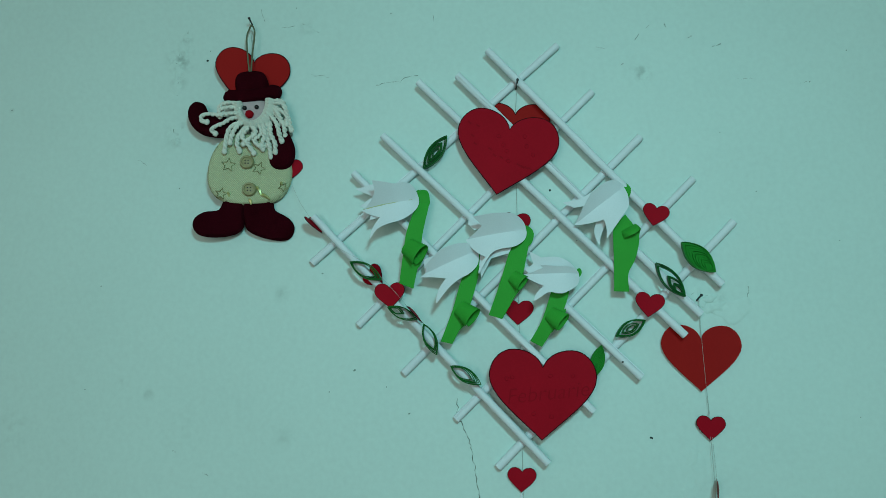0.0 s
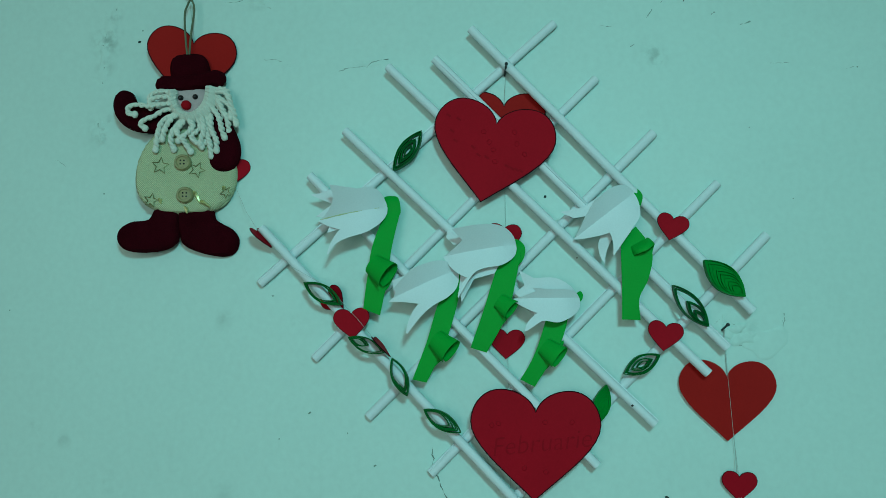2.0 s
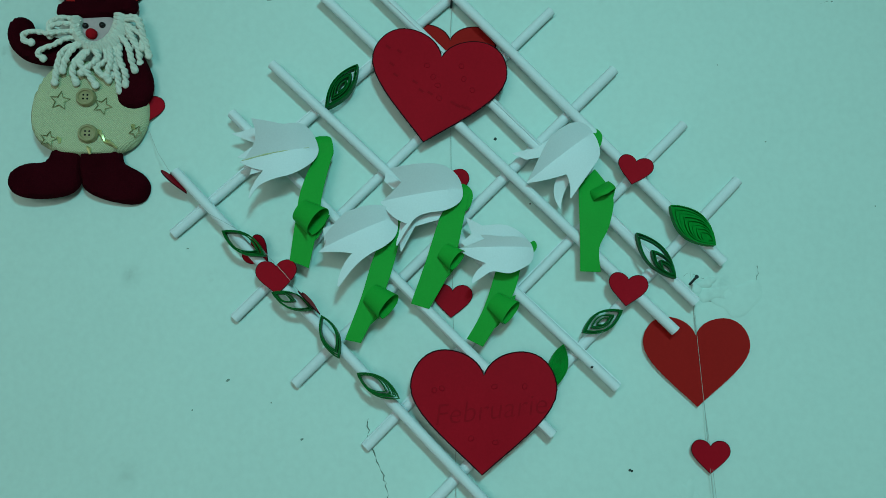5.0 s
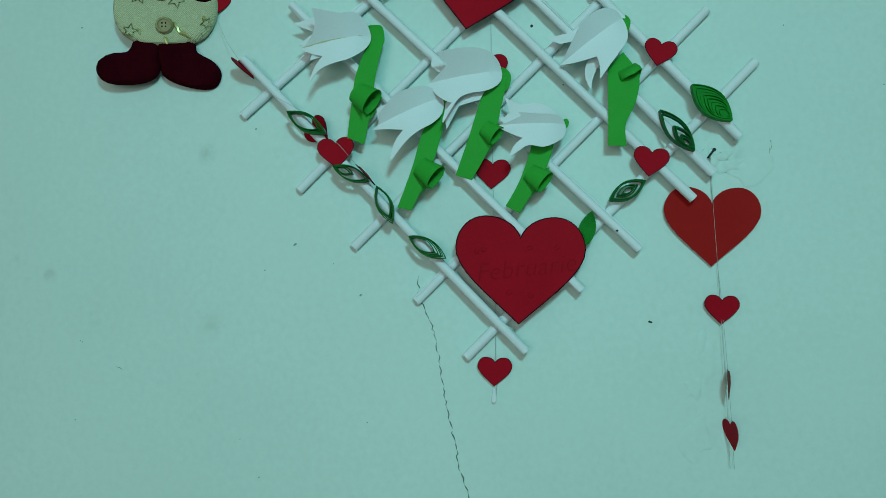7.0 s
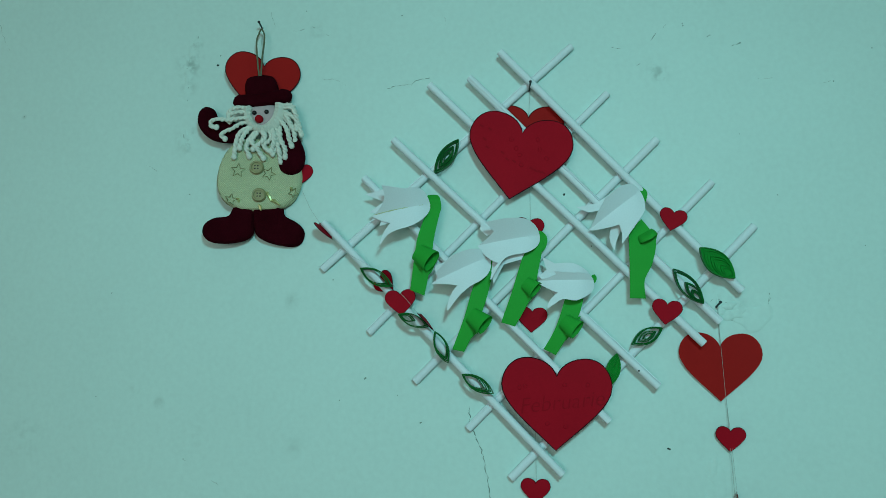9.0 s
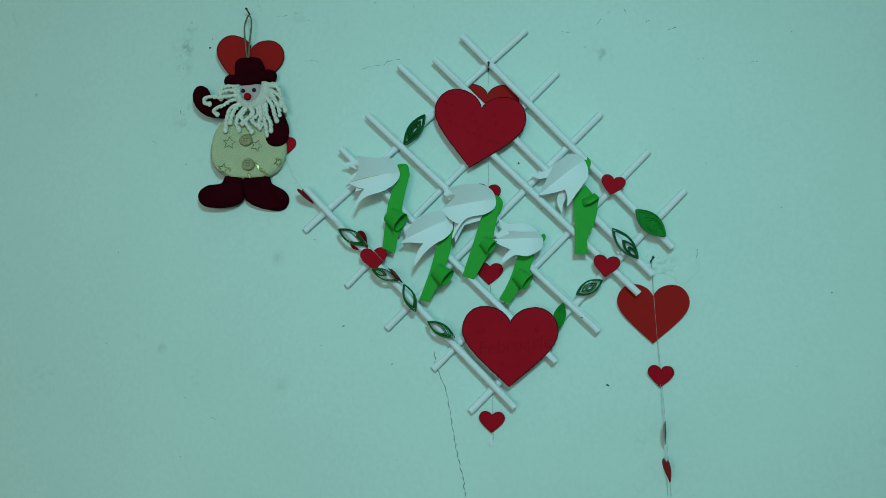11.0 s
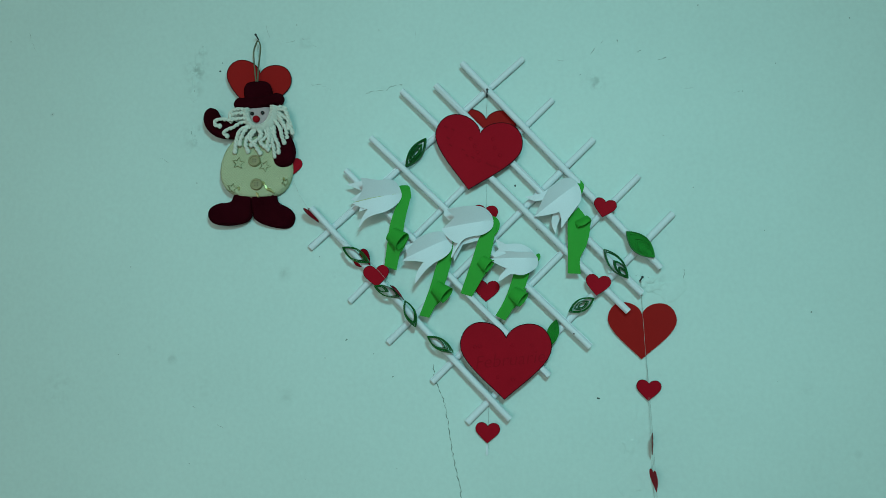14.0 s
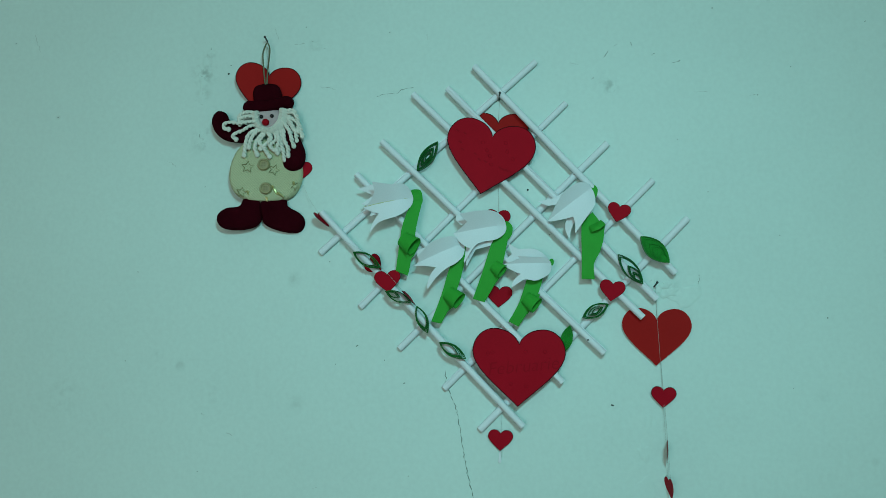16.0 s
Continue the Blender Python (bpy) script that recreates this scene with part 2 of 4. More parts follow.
def block(x0, x1, y0, y1, z0, z1):
    bm = bmesh.new()
    bmesh.ops.create_cube(bm, size=1, matrix=Matrix.Translation(((x0 + x1) / 2, (y0 + y1) / 2, (z0 + z1) / 2)) @ Matrix.Diagonal((x1 - x0, y1 - y0, z1 - z0, 1)))
    return bm


# ---- room ----
def setting(name, bm, material, label):
    return tagged(new(name, finish(bm, material, False)), label, name.split("_")[0], kind="structure")


WALL_OB = setting("wall_north", block(-2, 2, W, W + 0.12, 0, 2.7), WALL, "pale mint green painted plaster wall with cracks and specks")
setting("wall_south", block(-2, 2, -3.12, -3, 0, 2.7), PLAIN, "plain pale plaster wall")
setting("wall_east", block(2, 2.12, -3.12, W + 0.12, 0, 2.7), PLAIN, "plain pale plaster wall")
setting("wall_west", block(-2.12, -2, -3.12, W + 0.12, 0, 2.7), PLAIN, "plain pale plaster wall")
setting("floor", block(-2.12, 2.12, -3.12, W + 0.12, -0.1, 0), FLOOR, "plain dull brown floor")
setting("ceiling", block(-2.12, 2.12, -3.12, W + 0.12, 2.7, 2.8), PLAIN, "plain pale ceiling")
WHERE[WALL_OB] = Vector()

# ---- lattice of rolled paper ----
BACK, FRONT, R = 0.0038, 0.0106, 0.0034


def rolled(a, b, off, r, rng):
    """A tube rolled from a sheet of paper: the radius steps up at the seam, the ends are open."""
    bm = bmesh.new()
    a, b = spot(a, off), spot(b, off)
    d = (b - a).normalized()
    u = d.orthogonal().normalized()
    v = d.cross(u)
    seam, twist, n, seg = rng.uniform(0, 6.28), rng.uniform(-1.5, 1.5), 14, 20
    bow = (rng.uniform(-0.0008, 0.0008), rng.uniform(-0.0006, 0.0003))
    rows = []
    for i in range(n + 1):
        t = i / n
        c = a.lerp(b, t) + (u * bow[0] + Vector((0, 1, 0)) * bow[1]) * math.sin(math.pi * t)
        ring = []
        for wall in (0, 1):
            for k in range(seg + 1):
                th = 2 * math.pi * k / seg
                rr = (r - 0.0004 + 0.0008 * k / seg) if not wall else r - 0.0009
                an = th + seam + twist * t
                ring.append(bm.verts.new(c + (u * math.cos(an) + v * math.sin(an)) * rr))
        rows.append(ring)
    m = seg + 1
    for i in range(n):
        p, q = rows[i], rows[i + 1]
        for k in range(seg):
            bm.faces.new((p[k], p[k + 1], q[k + 1], q[k]))
            bm.faces.new((p[m + k], q[m + k], q[m + k + 1], p[m + k + 1]))
        bm.faces.new((p[seg], p[m + seg], q[m + seg], q[seg]))
        bm.faces.new((p[0], q[0], q[m], p[m]))
    for ring in (rows[0], rows[-1]):
        for k in range(seg):
            bm.faces.new((ring[k], ring[k + 1], ring[m + k + 1], ring[m + k]))
    return bm


rng = random.Random(4)
LATTICE = thing("paper_lattice", *(0.0672, 1.8008), 0.008, "diamond lattice of white rolled paper sticks hung on the wall", "wall hanging")
for a, b in (((-0.1184, 1.6400), (0.1057, 1.8385)), ((-0.0759, 1.5840), (0.1361, 1.7936)), ((-0.0355, 1.5417), (0.1774, 1.7504)), ((0.0104, 1.5018), (0.2223, 1.7113)), ((0.0459, 1.4615), (0.2555, 1.6722))):
    part("paper_stick", rolled(a, b, BACK, R, rng), PAPER, LATTICE)
for a, b in (((0.0420, 1.8333), (0.2410, 1.6165)), ((0.0140, 1.8100), (0.2216, 1.5905)), ((-0.0216, 1.8051), (0.2079, 1.5728)), ((-0.0541, 1.7554), (0.1694, 1.5376)), ((-0.0806, 1.7209), (0.1280, 1.5089)), ((-0.1165, 1.6816), (0.0888, 1.4658))):
    part("paper_stick", rolled(a, b, FRONT, R, rng), PAPER, LATTICE)

for p, r in (((0.1534, 1.5506), 0.0009), ((0.1174, 1.6557), 0.0006)):
    bm = bmesh.new()
    bmesh.ops.create_icosphere(bm, subdivisions=1, radius=r, matrix=Matrix.Translation(spot(p, 0.0139)) @ Matrix.Diagonal((1.2, 0.4, 0.9, 1)))
    part("speck", bm, IRON, LATTICE, "dark speck of dirt")


# ---- hearts ----
def heart_outline(x, z, w, turn=0.0, squash=1.0, n=9):
    """A heart of width w with its notch at x, z, turned clockwise by turn degrees."""
    half = bezier((0, 0), (0.03, 0.10), (0.14, 0.17), (0.27, 0.17), n) + bezier((0.27, 0.17), (0.41, 0.17), (0.5, 0.05), (0.5, -0.08), n) + bezier((0.5, -0.08), (0.5, -0.26), (0.2, -0.47), (0, -0.66), n)
    pts = half + [Vector((0, -0.66))] + [Vector((-p[0], p[1])) for p in half[:0:-1]]
    c, s = math.cos(radians(-turn)), math.sin(radians(-turn))
    return [Vector((x + w * (p[0] * squash * c - p[1] * s), z + w * (p[0] * squash * s + p[1] * c))) for p in pts]


RISE = {}


def heart(place, off, w, turn, material, label, group, lined=True, lean=0.0, parent=None, name="paper_heart", face=0.0, fold=None):
    """A card heart; lean tips its lower end away from the wall, face turns it about its own axis (degrees)."""
    x, z = place
    ol = heart_outline(x, z, w, turn)
    c, s = math.cos(radians(turn)), math.sin(radians(turn))

    def rise(px, pz):
        along = -((pz - z) * c + (px - x) * s)
        across = (px - x) * c - (pz - z) * s
        lift = 0.0
        if fold:
            a, b = Vector(fold[0]), Vector(fold[1])
            d = (b - a).normalized()
            lift = fold[2] * max(0.0, (pz - a.y) * d.x - (px - a.x) * d.y)
        return off + lift + math.tan(radians(lean)) * along + 0.02 * w * (across / w * 2) ** 2

    def turned(bm):
        if face:
            m = Matrix.Translation((x, W - off, z)) @ Matrix.Rotation(radians(face), 4, Vector((s, 0, c))) @ Matrix.Translation((-x, off - W, -z))
            bmesh.ops.transform(bm, verts=bm.verts, matrix=m)
        return bm

    bm = turned(sheet(ol, rise, 0.0004, w / 12))
    if parent:
        ob = part(name, bm, material, parent, label)
    else:
        ob = solid(name, bm, material, x, z, off, label, "paper heart", group)
    RISE[ob] = rise
    if lined:
        line = turned(tube([spot(p, rise(p[0], p[1]) + 0.0001) for p in ol], 0.00035 if w < 0.04 else 0.00048, 5, True))
        part("drawn_outline", line, EDGE, ob, "dark marker line along the edge")
    return ob


BIG = heart((0.0607, 1.7565), 0.0144, 0.0905, 12, RED, "large tilted red card heart with dark drawn edge on the lattice", "large hearts on the lattice")
LOW = heart((0.0856, 1.5457), 0.0144, 0.0912, 2, RED, "large red card heart with faint writing at the lattice's lower corner", "large hearts on the lattice", fold=((-0.0806, 1.7209), (0.1280, 1.5089), -0.10))
for p, w, turn in (((0.1872, 1.6823), 0.0226, 14), ((0.1787, 1.6048), 0.0246, 9), ((-0.0469, 1.6156), 0.0262, -4)):
    heart(p, 0.0144, w, turn, RED, "small red card heart glued on a white paper stick", "small hearts on the lattice")

# ---- garlands: hearts on threads ----
def thread(parent, pts, r=0.00014):
    part("thread", tube(pts, r, 5), THREAD, parent, "thin white sewing thread")


MID = thing("heart_garland", *(0.0679, 1.8036), 0.003, "red card hearts on a white thread hanging behind the lattice", "garland", "heart garlands")
thread(MID, [spot(p, o) for p, o in (((0.0685, 1.8047), 0.003), ((0.0664, 1.7735), 0.0015), ((0.0663, 1.7078), 0.0012), ((0.0664, 1.6009), 0.0012), ((0.0673, 1.5417), 0.0012), ((0.0672, 1.4583), 0.002), ((0.0677, 1.4348), 0.002))])
heart((0.0664, 1.7740), 0.0015, 0.063, 4, ORANGE, "", "", True, parent=MID, name="large_heart")
heart((0.0653, 1.6788), 0.0015, 0.026, 5, RED, "", "", parent=MID, name="small_heart")
heart((0.0664, 1.6004), 0.0015, 0.0258, 4, RED, "", "", parent=MID, name="small_heart")
heart((0.0666, 1.4570), 0.003, 0.0242, 3, RED, "", "", parent=MID, name="small_heart")
thread(MID, [spot(p, o) for p, o in (((0.0860, 1.7850), 0.0021), ((0.0895, 1.7790), 0.0022), ((0.0912, 1.7740), 0.0022), ((0.0915, 1.7640), 0.0021))], 0.00016)
part("tape_tab", sheet([Vector(p) for p in ((0.0652, 1.4400), (0.0664, 1.4395), (0.0672, 1.4300), (0.0655, 1.4285), (0.0640, 1.4300))], lambda x, z: 0.0022, 0.0002, 0.004), PAPER, MID, "scrap of clear tape at the thread's end")
RIGHT = thing("heart_garland", *(0.2231, 1.6052), 0.003, "red card hearts on a doubled white thread hung from a nail", "garland", "heart garlands")
for side in (0, 0.0005):
    thread(RIGHT, [spot(p, o - (0.003 if side and k < 3 else 0)) + Vector((side * k, 0, 0)) for k, (p, o) in enumerate((((0.2221, 1.6033), 0.004), ((0.2229, 1.5710), 0.004), ((0.2253, 1.5220), 0.0035), ((0.2260, 1.4938), 0.004), ((0.2275, 1.4502), 0.006), ((0.2285, 1.4149), 0.006), ((0.2299, 1.3837), 0.003)))])
heart((0.2224, 1.5702), 0.003, 0.0682, 2, ORANGE, "", "", False, parent=RIGHT, name="large_heart")
heart((0.2273, 1.5003), 0.004, 0.0240, 4, RED, "", "", parent=RIGHT, name="small_heart")
heart((0.2273, 1.4489), 0.013, 0.025, 0, FADED, "", "", False, parent=RIGHT, name="small_heart", face=78)
heart((0.2283, 1.4144), 0.013, 0.026, -8, RED, "", "", False, parent=RIGHT, name="small_heart", face=-84)
LEFT = thing("heart_garland", *(-0.1826, 1.8718), 0.003, "red card hearts on a thread trailing from doll to lattice", "garland", "heart garlands")
thread(LEFT, [spot(p, o) for p, o in (((-0.1829, 1.8722), 0.003), ((-0.1774, 1.8318), 0.001), ((-0.1653, 1.7820), 0.001), ((-0.1399, 1.7155), 0.004), ((-0.1291, 1.6945), 0.010), ((-0.1196, 1.6811), 0.014), ((-0.0916, 1.6513), 0.017), ((-0.0636, 1.6358), 0.018), ((-0.0411, 1.6117), 0.018), ((-0.0188, 1.5849), 0.017))])
heart((-0.1764, 1.8295), 0.0055, 0.0690, 8, ORANGE, "", "", True, parent=LEFT, name="large_heart", face=8)
heart((-0.1416, 1.7327), 0.004, 0.025, 4, RED, "", "", parent=LEFT, name="small_heart", face=20)
heart((-0.1190, 1.6779), 0.011, 0.024, -42, RED, "", "", parent=LEFT, name="small_heart", face=78)
heart((-0.0648, 1.6305), 0.0060, 0.0225, -45, RED, "", "", parent=LEFT, name="small_heart", face=-30)
heart((-0.0280, 1.5964), 0.0165, 0.023, -42, RED, "", "", parent=LEFT, name="small_heart", face=88)


# ---- quilled leaves ----
def eye(a, b, w, k):
    """A closed pointed loop from a to b, w wide; k shrinks it towards a."""
    a, b = Vector(a), Vector(b)
    b = a.lerp(b, k)
    a = a.lerp(b, (1 - k) * 0.25)
    d = b - a
    nrm = Vector((-d.y, d.x)).normalized()
    n, w = 12, w * k
    up = [a + d * (i / n) + nrm * (w / 2) * math.sin(math.pi * i / n) ** 0.85 for i in range(n)]
    down = [a + d * (i / n) - nrm * (w / 2) * math.sin(math.pi * i / n) ** 0.85 for i in range(n, 0, -1)]
    return up + down


def coil(loop, off, high, thick=0.0004):
    bm = bmesh.new()
    lo = [bm.verts.new(spot(p, off)) for p in loop]
    hi = [bm.verts.new(spot(p, off + high)) for p in loop]
    for i in range(len(loop)):
        j = (i + 1) % len(loop)
        bm.faces.new((lo[i], lo[j], hi[j], hi[i]))
    bmesh.ops.recalc_face_normals(bm, faces=bm.faces)
    bmesh.ops.solidify(bm, geom=bm.faces[:], thickness=thick)
    return bm


def leaf(a, b, w, off, sizes, label, centred=False, material=None, thick=0.0006):
    a, b = Vector(a), Vector(b)
    mid, material = (a + b) / 2, material or QUILL
    ob = solid("quilled_leaf", coil(eye(a, b, w, 1), off, 0.0062, thick), material, mid.x, mid.y, off, label, "paper leaf", "quilled leaves on the lattice")
    rng = random.Random(int(mid.x * 9e4) + 7)
    for k in sizes:
        loop = eye(mid.lerp(a, k), mid.lerp(b, k), w * k, 1) if centred else eye(a, b, w, k)
        if len(sizes) < 8:
            push = Vector((rng.uniform(-1, 1), rng.uniform(-1, 1))) * 0.0005
            loop = [p + push for p in loop]
        part("inner_coil", coil(loop, off + 0.0003, 0.0056 + rng.uniform(-0.0012, 0.0008), thick), material, ob)
    if len(sizes) > 7:
        part("coil_core", sheet(eye(a, b, w * 0.94, 0.97), lambda x, z: off + 0.0042, 0.0006, 0.003), material, ob, "tightly pressed inner strips")


OPEN, DENSE = "open quilled leaf of dark green paper strip on a stick", "tightly coiled quilled leaf of green paper strip"
FULL = tuple(0.9 - 0.095 * i for i in range(9))
leaf((-0.0171, 1.7232), (0.0044, 1.7535), 0.0135, 0.0072, (0.93, 0.86, 0.62, 0.55, 0.48, 0.28), OPEN, True)
leaf((-0.0816, 1.6392), (-0.0533, 1.6229), 0.013, 0.0138, (0.94, 0.88, 0.82), OPEN)
leaf((-0.0482, 1.5990), (-0.0220, 1.5880), 0.0105, 0.0138, (0.94, 0.55, 0.50), OPEN)
leaf((-0.0165, 1.5845), (-0.0053, 1.5572), 0.0115, 0.0138, (0.94, 0.88, 0.82), OPEN)
leaf((0.0063, 1.5480), (0.0329, 1.5320), 0.012, 0.0138, (0.94, 0.88, 0.82, 0.70), OPEN)
leaf((0.2337, 1.6262), (0.2066, 1.6526), 0.0178, 0.0138, FULL, DENSE, False, LIME, 0.0005)
leaf((0.2075, 1.6054), (0.1840, 1.6350), 0.0138, 0.0138, (0.94, 0.62, 0.57, 0.40, 0.35), OPEN)
leaf((0.1485, 1.5723), (0.1745, 1.5862), 0.0130, 0.0072, (0.93, 0.86, 0.58, 0.50, 0.32), OPEN, True)
leaf((0.1290, 1.5377), (0.1362, 1.5650), 0.0118, 0.0072, FULL, DENSE, True, LIME, 0.0005)


# ---- paper flowers ----
def ribbon(pts, widths, thick=0.0003):
    """A paper strip along 3D points; widths are half-width vectors at each point."""
    bm = bmesh.new()
    rows = [[bm.verts.new(p + w * s) for s in (-1, -0.5, 0, 0.5, 1)] for p, w in zip(pts, widths)]
    for p, q in zip(rows, rows[1:]):
        for k in range(4):
            bm.faces.new((p[k], p[k + 1], q[k + 1], q[k]))
    bmesh.ops.recalc_face_normals(bm, faces=bm.faces)
    bmesh.ops.solidify(bm, geom=bm.faces[:], thickness=thick)
    return bm


def arc(p, c, q, n=6):
    """A curved edge from p to q, pulled towards c; q itself is left out."""
    p, c, q = Vector(p), Vector(c), Vector(q)
    return [p * (1 - t) ** 2 + c * 2 * t * (1 - t) + q * t * t for t in (i / n for i in range(n))]


def bell(tip, base, outline, off, k_up, k_down):
    """A folded petal: a valley crease runs from tip to base, both flanks rise from it."""
    t, b = Vector(tip), Vector(base)
    d = (b - t)
    long = d.length
    d.normalize()

    def rise(x, z):
        q = Vector((x, z)) - t
        u, v = q.dot(d), -q.x * d.y + q.y * d.x
        s = max(0.0, min(1.15, u / long))
        wrap = 0.003 * max(0.0, s - 0.72) ** 2 / 0.08
        return off + (k_up * v if v > 0 else -k_down * v) * (1 - 0.45 * s * s) - wrap + 0.004 * math.sin(3.1 * s)

    return sheet(outline, rise, 0.0003, 0.0035, ((t.x, 0, t.y), (-d.y, 0, d.x)))


def barrel(place, turn, w, r, off):
    """A strip rolled into a loop, w wide, its open end turned aside and towards the room."""
    ax = Vector((math.cos(radians(turn)), -0.40, math.sin(radians(turn)))).normalized()
    dn = Vector((math.sin(radians(turn)), 0, -math.cos(radians(turn))))
    out = dn.cross(ax).normalized()
    out = -out if out.y > 0 else out
    c = spot(place, off + r * 0.6)
    bm, rows = bmesh.new(), []
    for i in range(26):
        a = radians(-150 + 330 * i / 25)
        rows.append([bm.verts.new(c + ax * w * t + (dn * -math.cos(a) * 1.15 + out * math.sin(a) * 0.8) * r * (1 + 0.3 * t)) for t in (k / 5 - 0.5 for k in range(6))])
    for p, q in zip(rows, rows[1:]):
        for k in range(5):
            bm.faces.new((p[k], p[k + 1], q[k + 1], q[k]))
    bmesh.ops.recalc_face_normals(bm, faces=bm.faces)
    bmesh.ops.solidify(bm, geom=bm.faces[:], thickness=0.0003)
    return bm


def curl(place, turn, long, half, off):
    """A strip arched over the stem like a horn: half its width at the mouth, long from root to mouth; turn is the way the mouth faces."""
    ax = Vector((math.cos(radians(turn)), 0, math.sin(radians(turn))))
    side = Vector((-ax.z, 0, ax.x))
    bm, rows = bmesh.new(), []
    for i in range(25):
        a = radians(-25 + 230 * i / 24)
        row = []
        for k in range(7):
            t = k / 6
            sw = math.sin(min(1.0, t * 1.1) * math.pi / 2)
            ease = abs(math.cos(a))
            p = spot(place, off + half * (0.10 + 0.95 * sw) * max(-0.25, math.sin(a)))
            row.append(bm.verts.new(p + side * math.cos(a) * half * (0.8 + 0.2 * sw) + ax * long * (t - 0.5 - 0.16 * ease * sw)))
        rows.append(row)
    for p, q in zip(rows, rows[1:]):
        for k in range(6):
            bm.faces.new((p[k], p[k + 1], q[k + 1], q[k]))
    bmesh.ops.recalc_face_normals(bm, faces=bm.faces)
    bmesh.ops.solidify(bm, geom=bm.faces[:], thickness=0.0003)
    return bm


def flower(front, tip, base, back, stem_l, stem_r, head, roll, off=0.0155):
    """front, back: petal outlines; stem_l, stem_r: the stem's edges downwards; head: where the stem bends over; roll: the curled leaf."""
    x, z = base
    ob = thing("paper_flower", x, z, 0.017, "drooping white folded paper bell flower with a green paper stem", "paper flower", "paper flowers on the lattice")
    part("petal", bell(tip, base, front, off + 0.004, 0.92, 0.30), PAPER, ob)
    for outline, t, b in back:
        part("petal", bell(t, b, outline, off - 0.0005, 0.12, 0.25), PAPER, ob)
    left, right = smooth_loop(stem_l, 6, False), smooth_loop(stem_r, 6, False)
    pts, ws = [], []
    n = len(left)
    for i, (a, b) in enumerate(zip(left, right)):
        m, h = (a + b) / 2, (b - a) / 2
        lift = 0.0148 + 0.0030 * math.sin(math.pi * i / (n - 1))
        pts.append(spot(m, lift))
        ws.append(Vector((h.x, 0, h.y)))
    part("stem", ribbon(pts, ws), GREEN, ob, "green paper strip")
    top = max((p[1] for p in head), default=0)
    if head:
        part("stem_top", sheet(smooth_loop(head, 5), lambda px, pz: 0.0142 - 0.0035 * max(0.0, 1 - (top - pz) / 0.006) ** 2, 0.0003, 0.002), GREEN, ob, "stem end bent over into the bell")
    place, turn, w, r, tail = roll
    part("curled_leaf", (barrel if turn > -40 else curl)(place, turn, w, r, 0.0170), GREEN, ob, "leaf rolled into a loop")
    if tail:
        part("leaf", sheet(tail, lambda px, pz: 0.0146 + 0.0006 * math.sin((px + pz) * 150), 0.0003), GREEN, ob)
    return ob


FIRST = flower(((-0.0592, 1.7074), *smooth_loop(((-0.0406, 1.7055), (-0.0296, 1.7073), (-0.0231, 1.7016), (-0.0206, 1.6914), (-0.0246, 1.6824), (-0.0345, 1.6746), (-0.0480, 1.6703), (-0.0564, 1.6659), (-0.0618, 1.6580)), 4, False), *arc((-0.0624, 1.6590), (-0.0609, 1.6690), (-0.0540, 1.6769)), *arc((-0.0540, 1.6769), (-0.0630, 1.6791), (-0.0711, 1.6842)), *arc((-0.0711, 1.6842), (-0.0546, 1.6951), (-0.0587, 1.7053))),
       (-0.0712, 1.6850), (-0.0220, 1.6943),
       ((((-0.0783, 1.7050), (-0.0596, 1.7087), (-0.0413, 1.7037), (-0.0413, 1.6808), (-0.0639, 1.6751), (-0.0614, 1.6852), (-0.0736, 1.6885), (-0.0615, 1.6975)), (-0.0717, 1.6966), (-0.0262, 1.6958)),),
       ((-0.0222, 1.6920), (-0.0310, 1.6670), (-0.0342, 1.6480), (-0.0381, 1.6200)), ((-0.0112, 1.6910), (-0.0170, 1.6650), (-0.0198, 1.6430), (-0.0257, 1.6150)),
       ((-0.0235, 1.7030), (-0.0170, 1.7042), (-0.0130, 1.7022), (-0.0112, 1.6955), (-0.0118, 1.6890), (-0.0185, 1.6868), (-0.0228, 1.6880), (-0.0222, 1.6960)),
       ((-0.0248, 1.6478), -36, 0.0165, 0.0078, ((-0.0330, 1.6461), (-0.0126, 1.6498), (-0.0200, 1.6350), (-0.0275, 1.6271), (-0.0339, 1.6312))))
part("glue_line", tube([spot(p, 0.0200 + 0.004 * math.sin(3.1 * k / 8)) for k, p in enumerate(Vector((-0.0700, 1.6853)).lerp(Vector((-0.0262, 1.6936)), i / 8) for i in range(9))], [0.0003, 0.0006, 0.0004, 0.0006, 0.0003, 0.0005, 0.0003, 0.0002, 0.0002], 5), GLUE, FIRST, "dried yellowish glue in the fold")
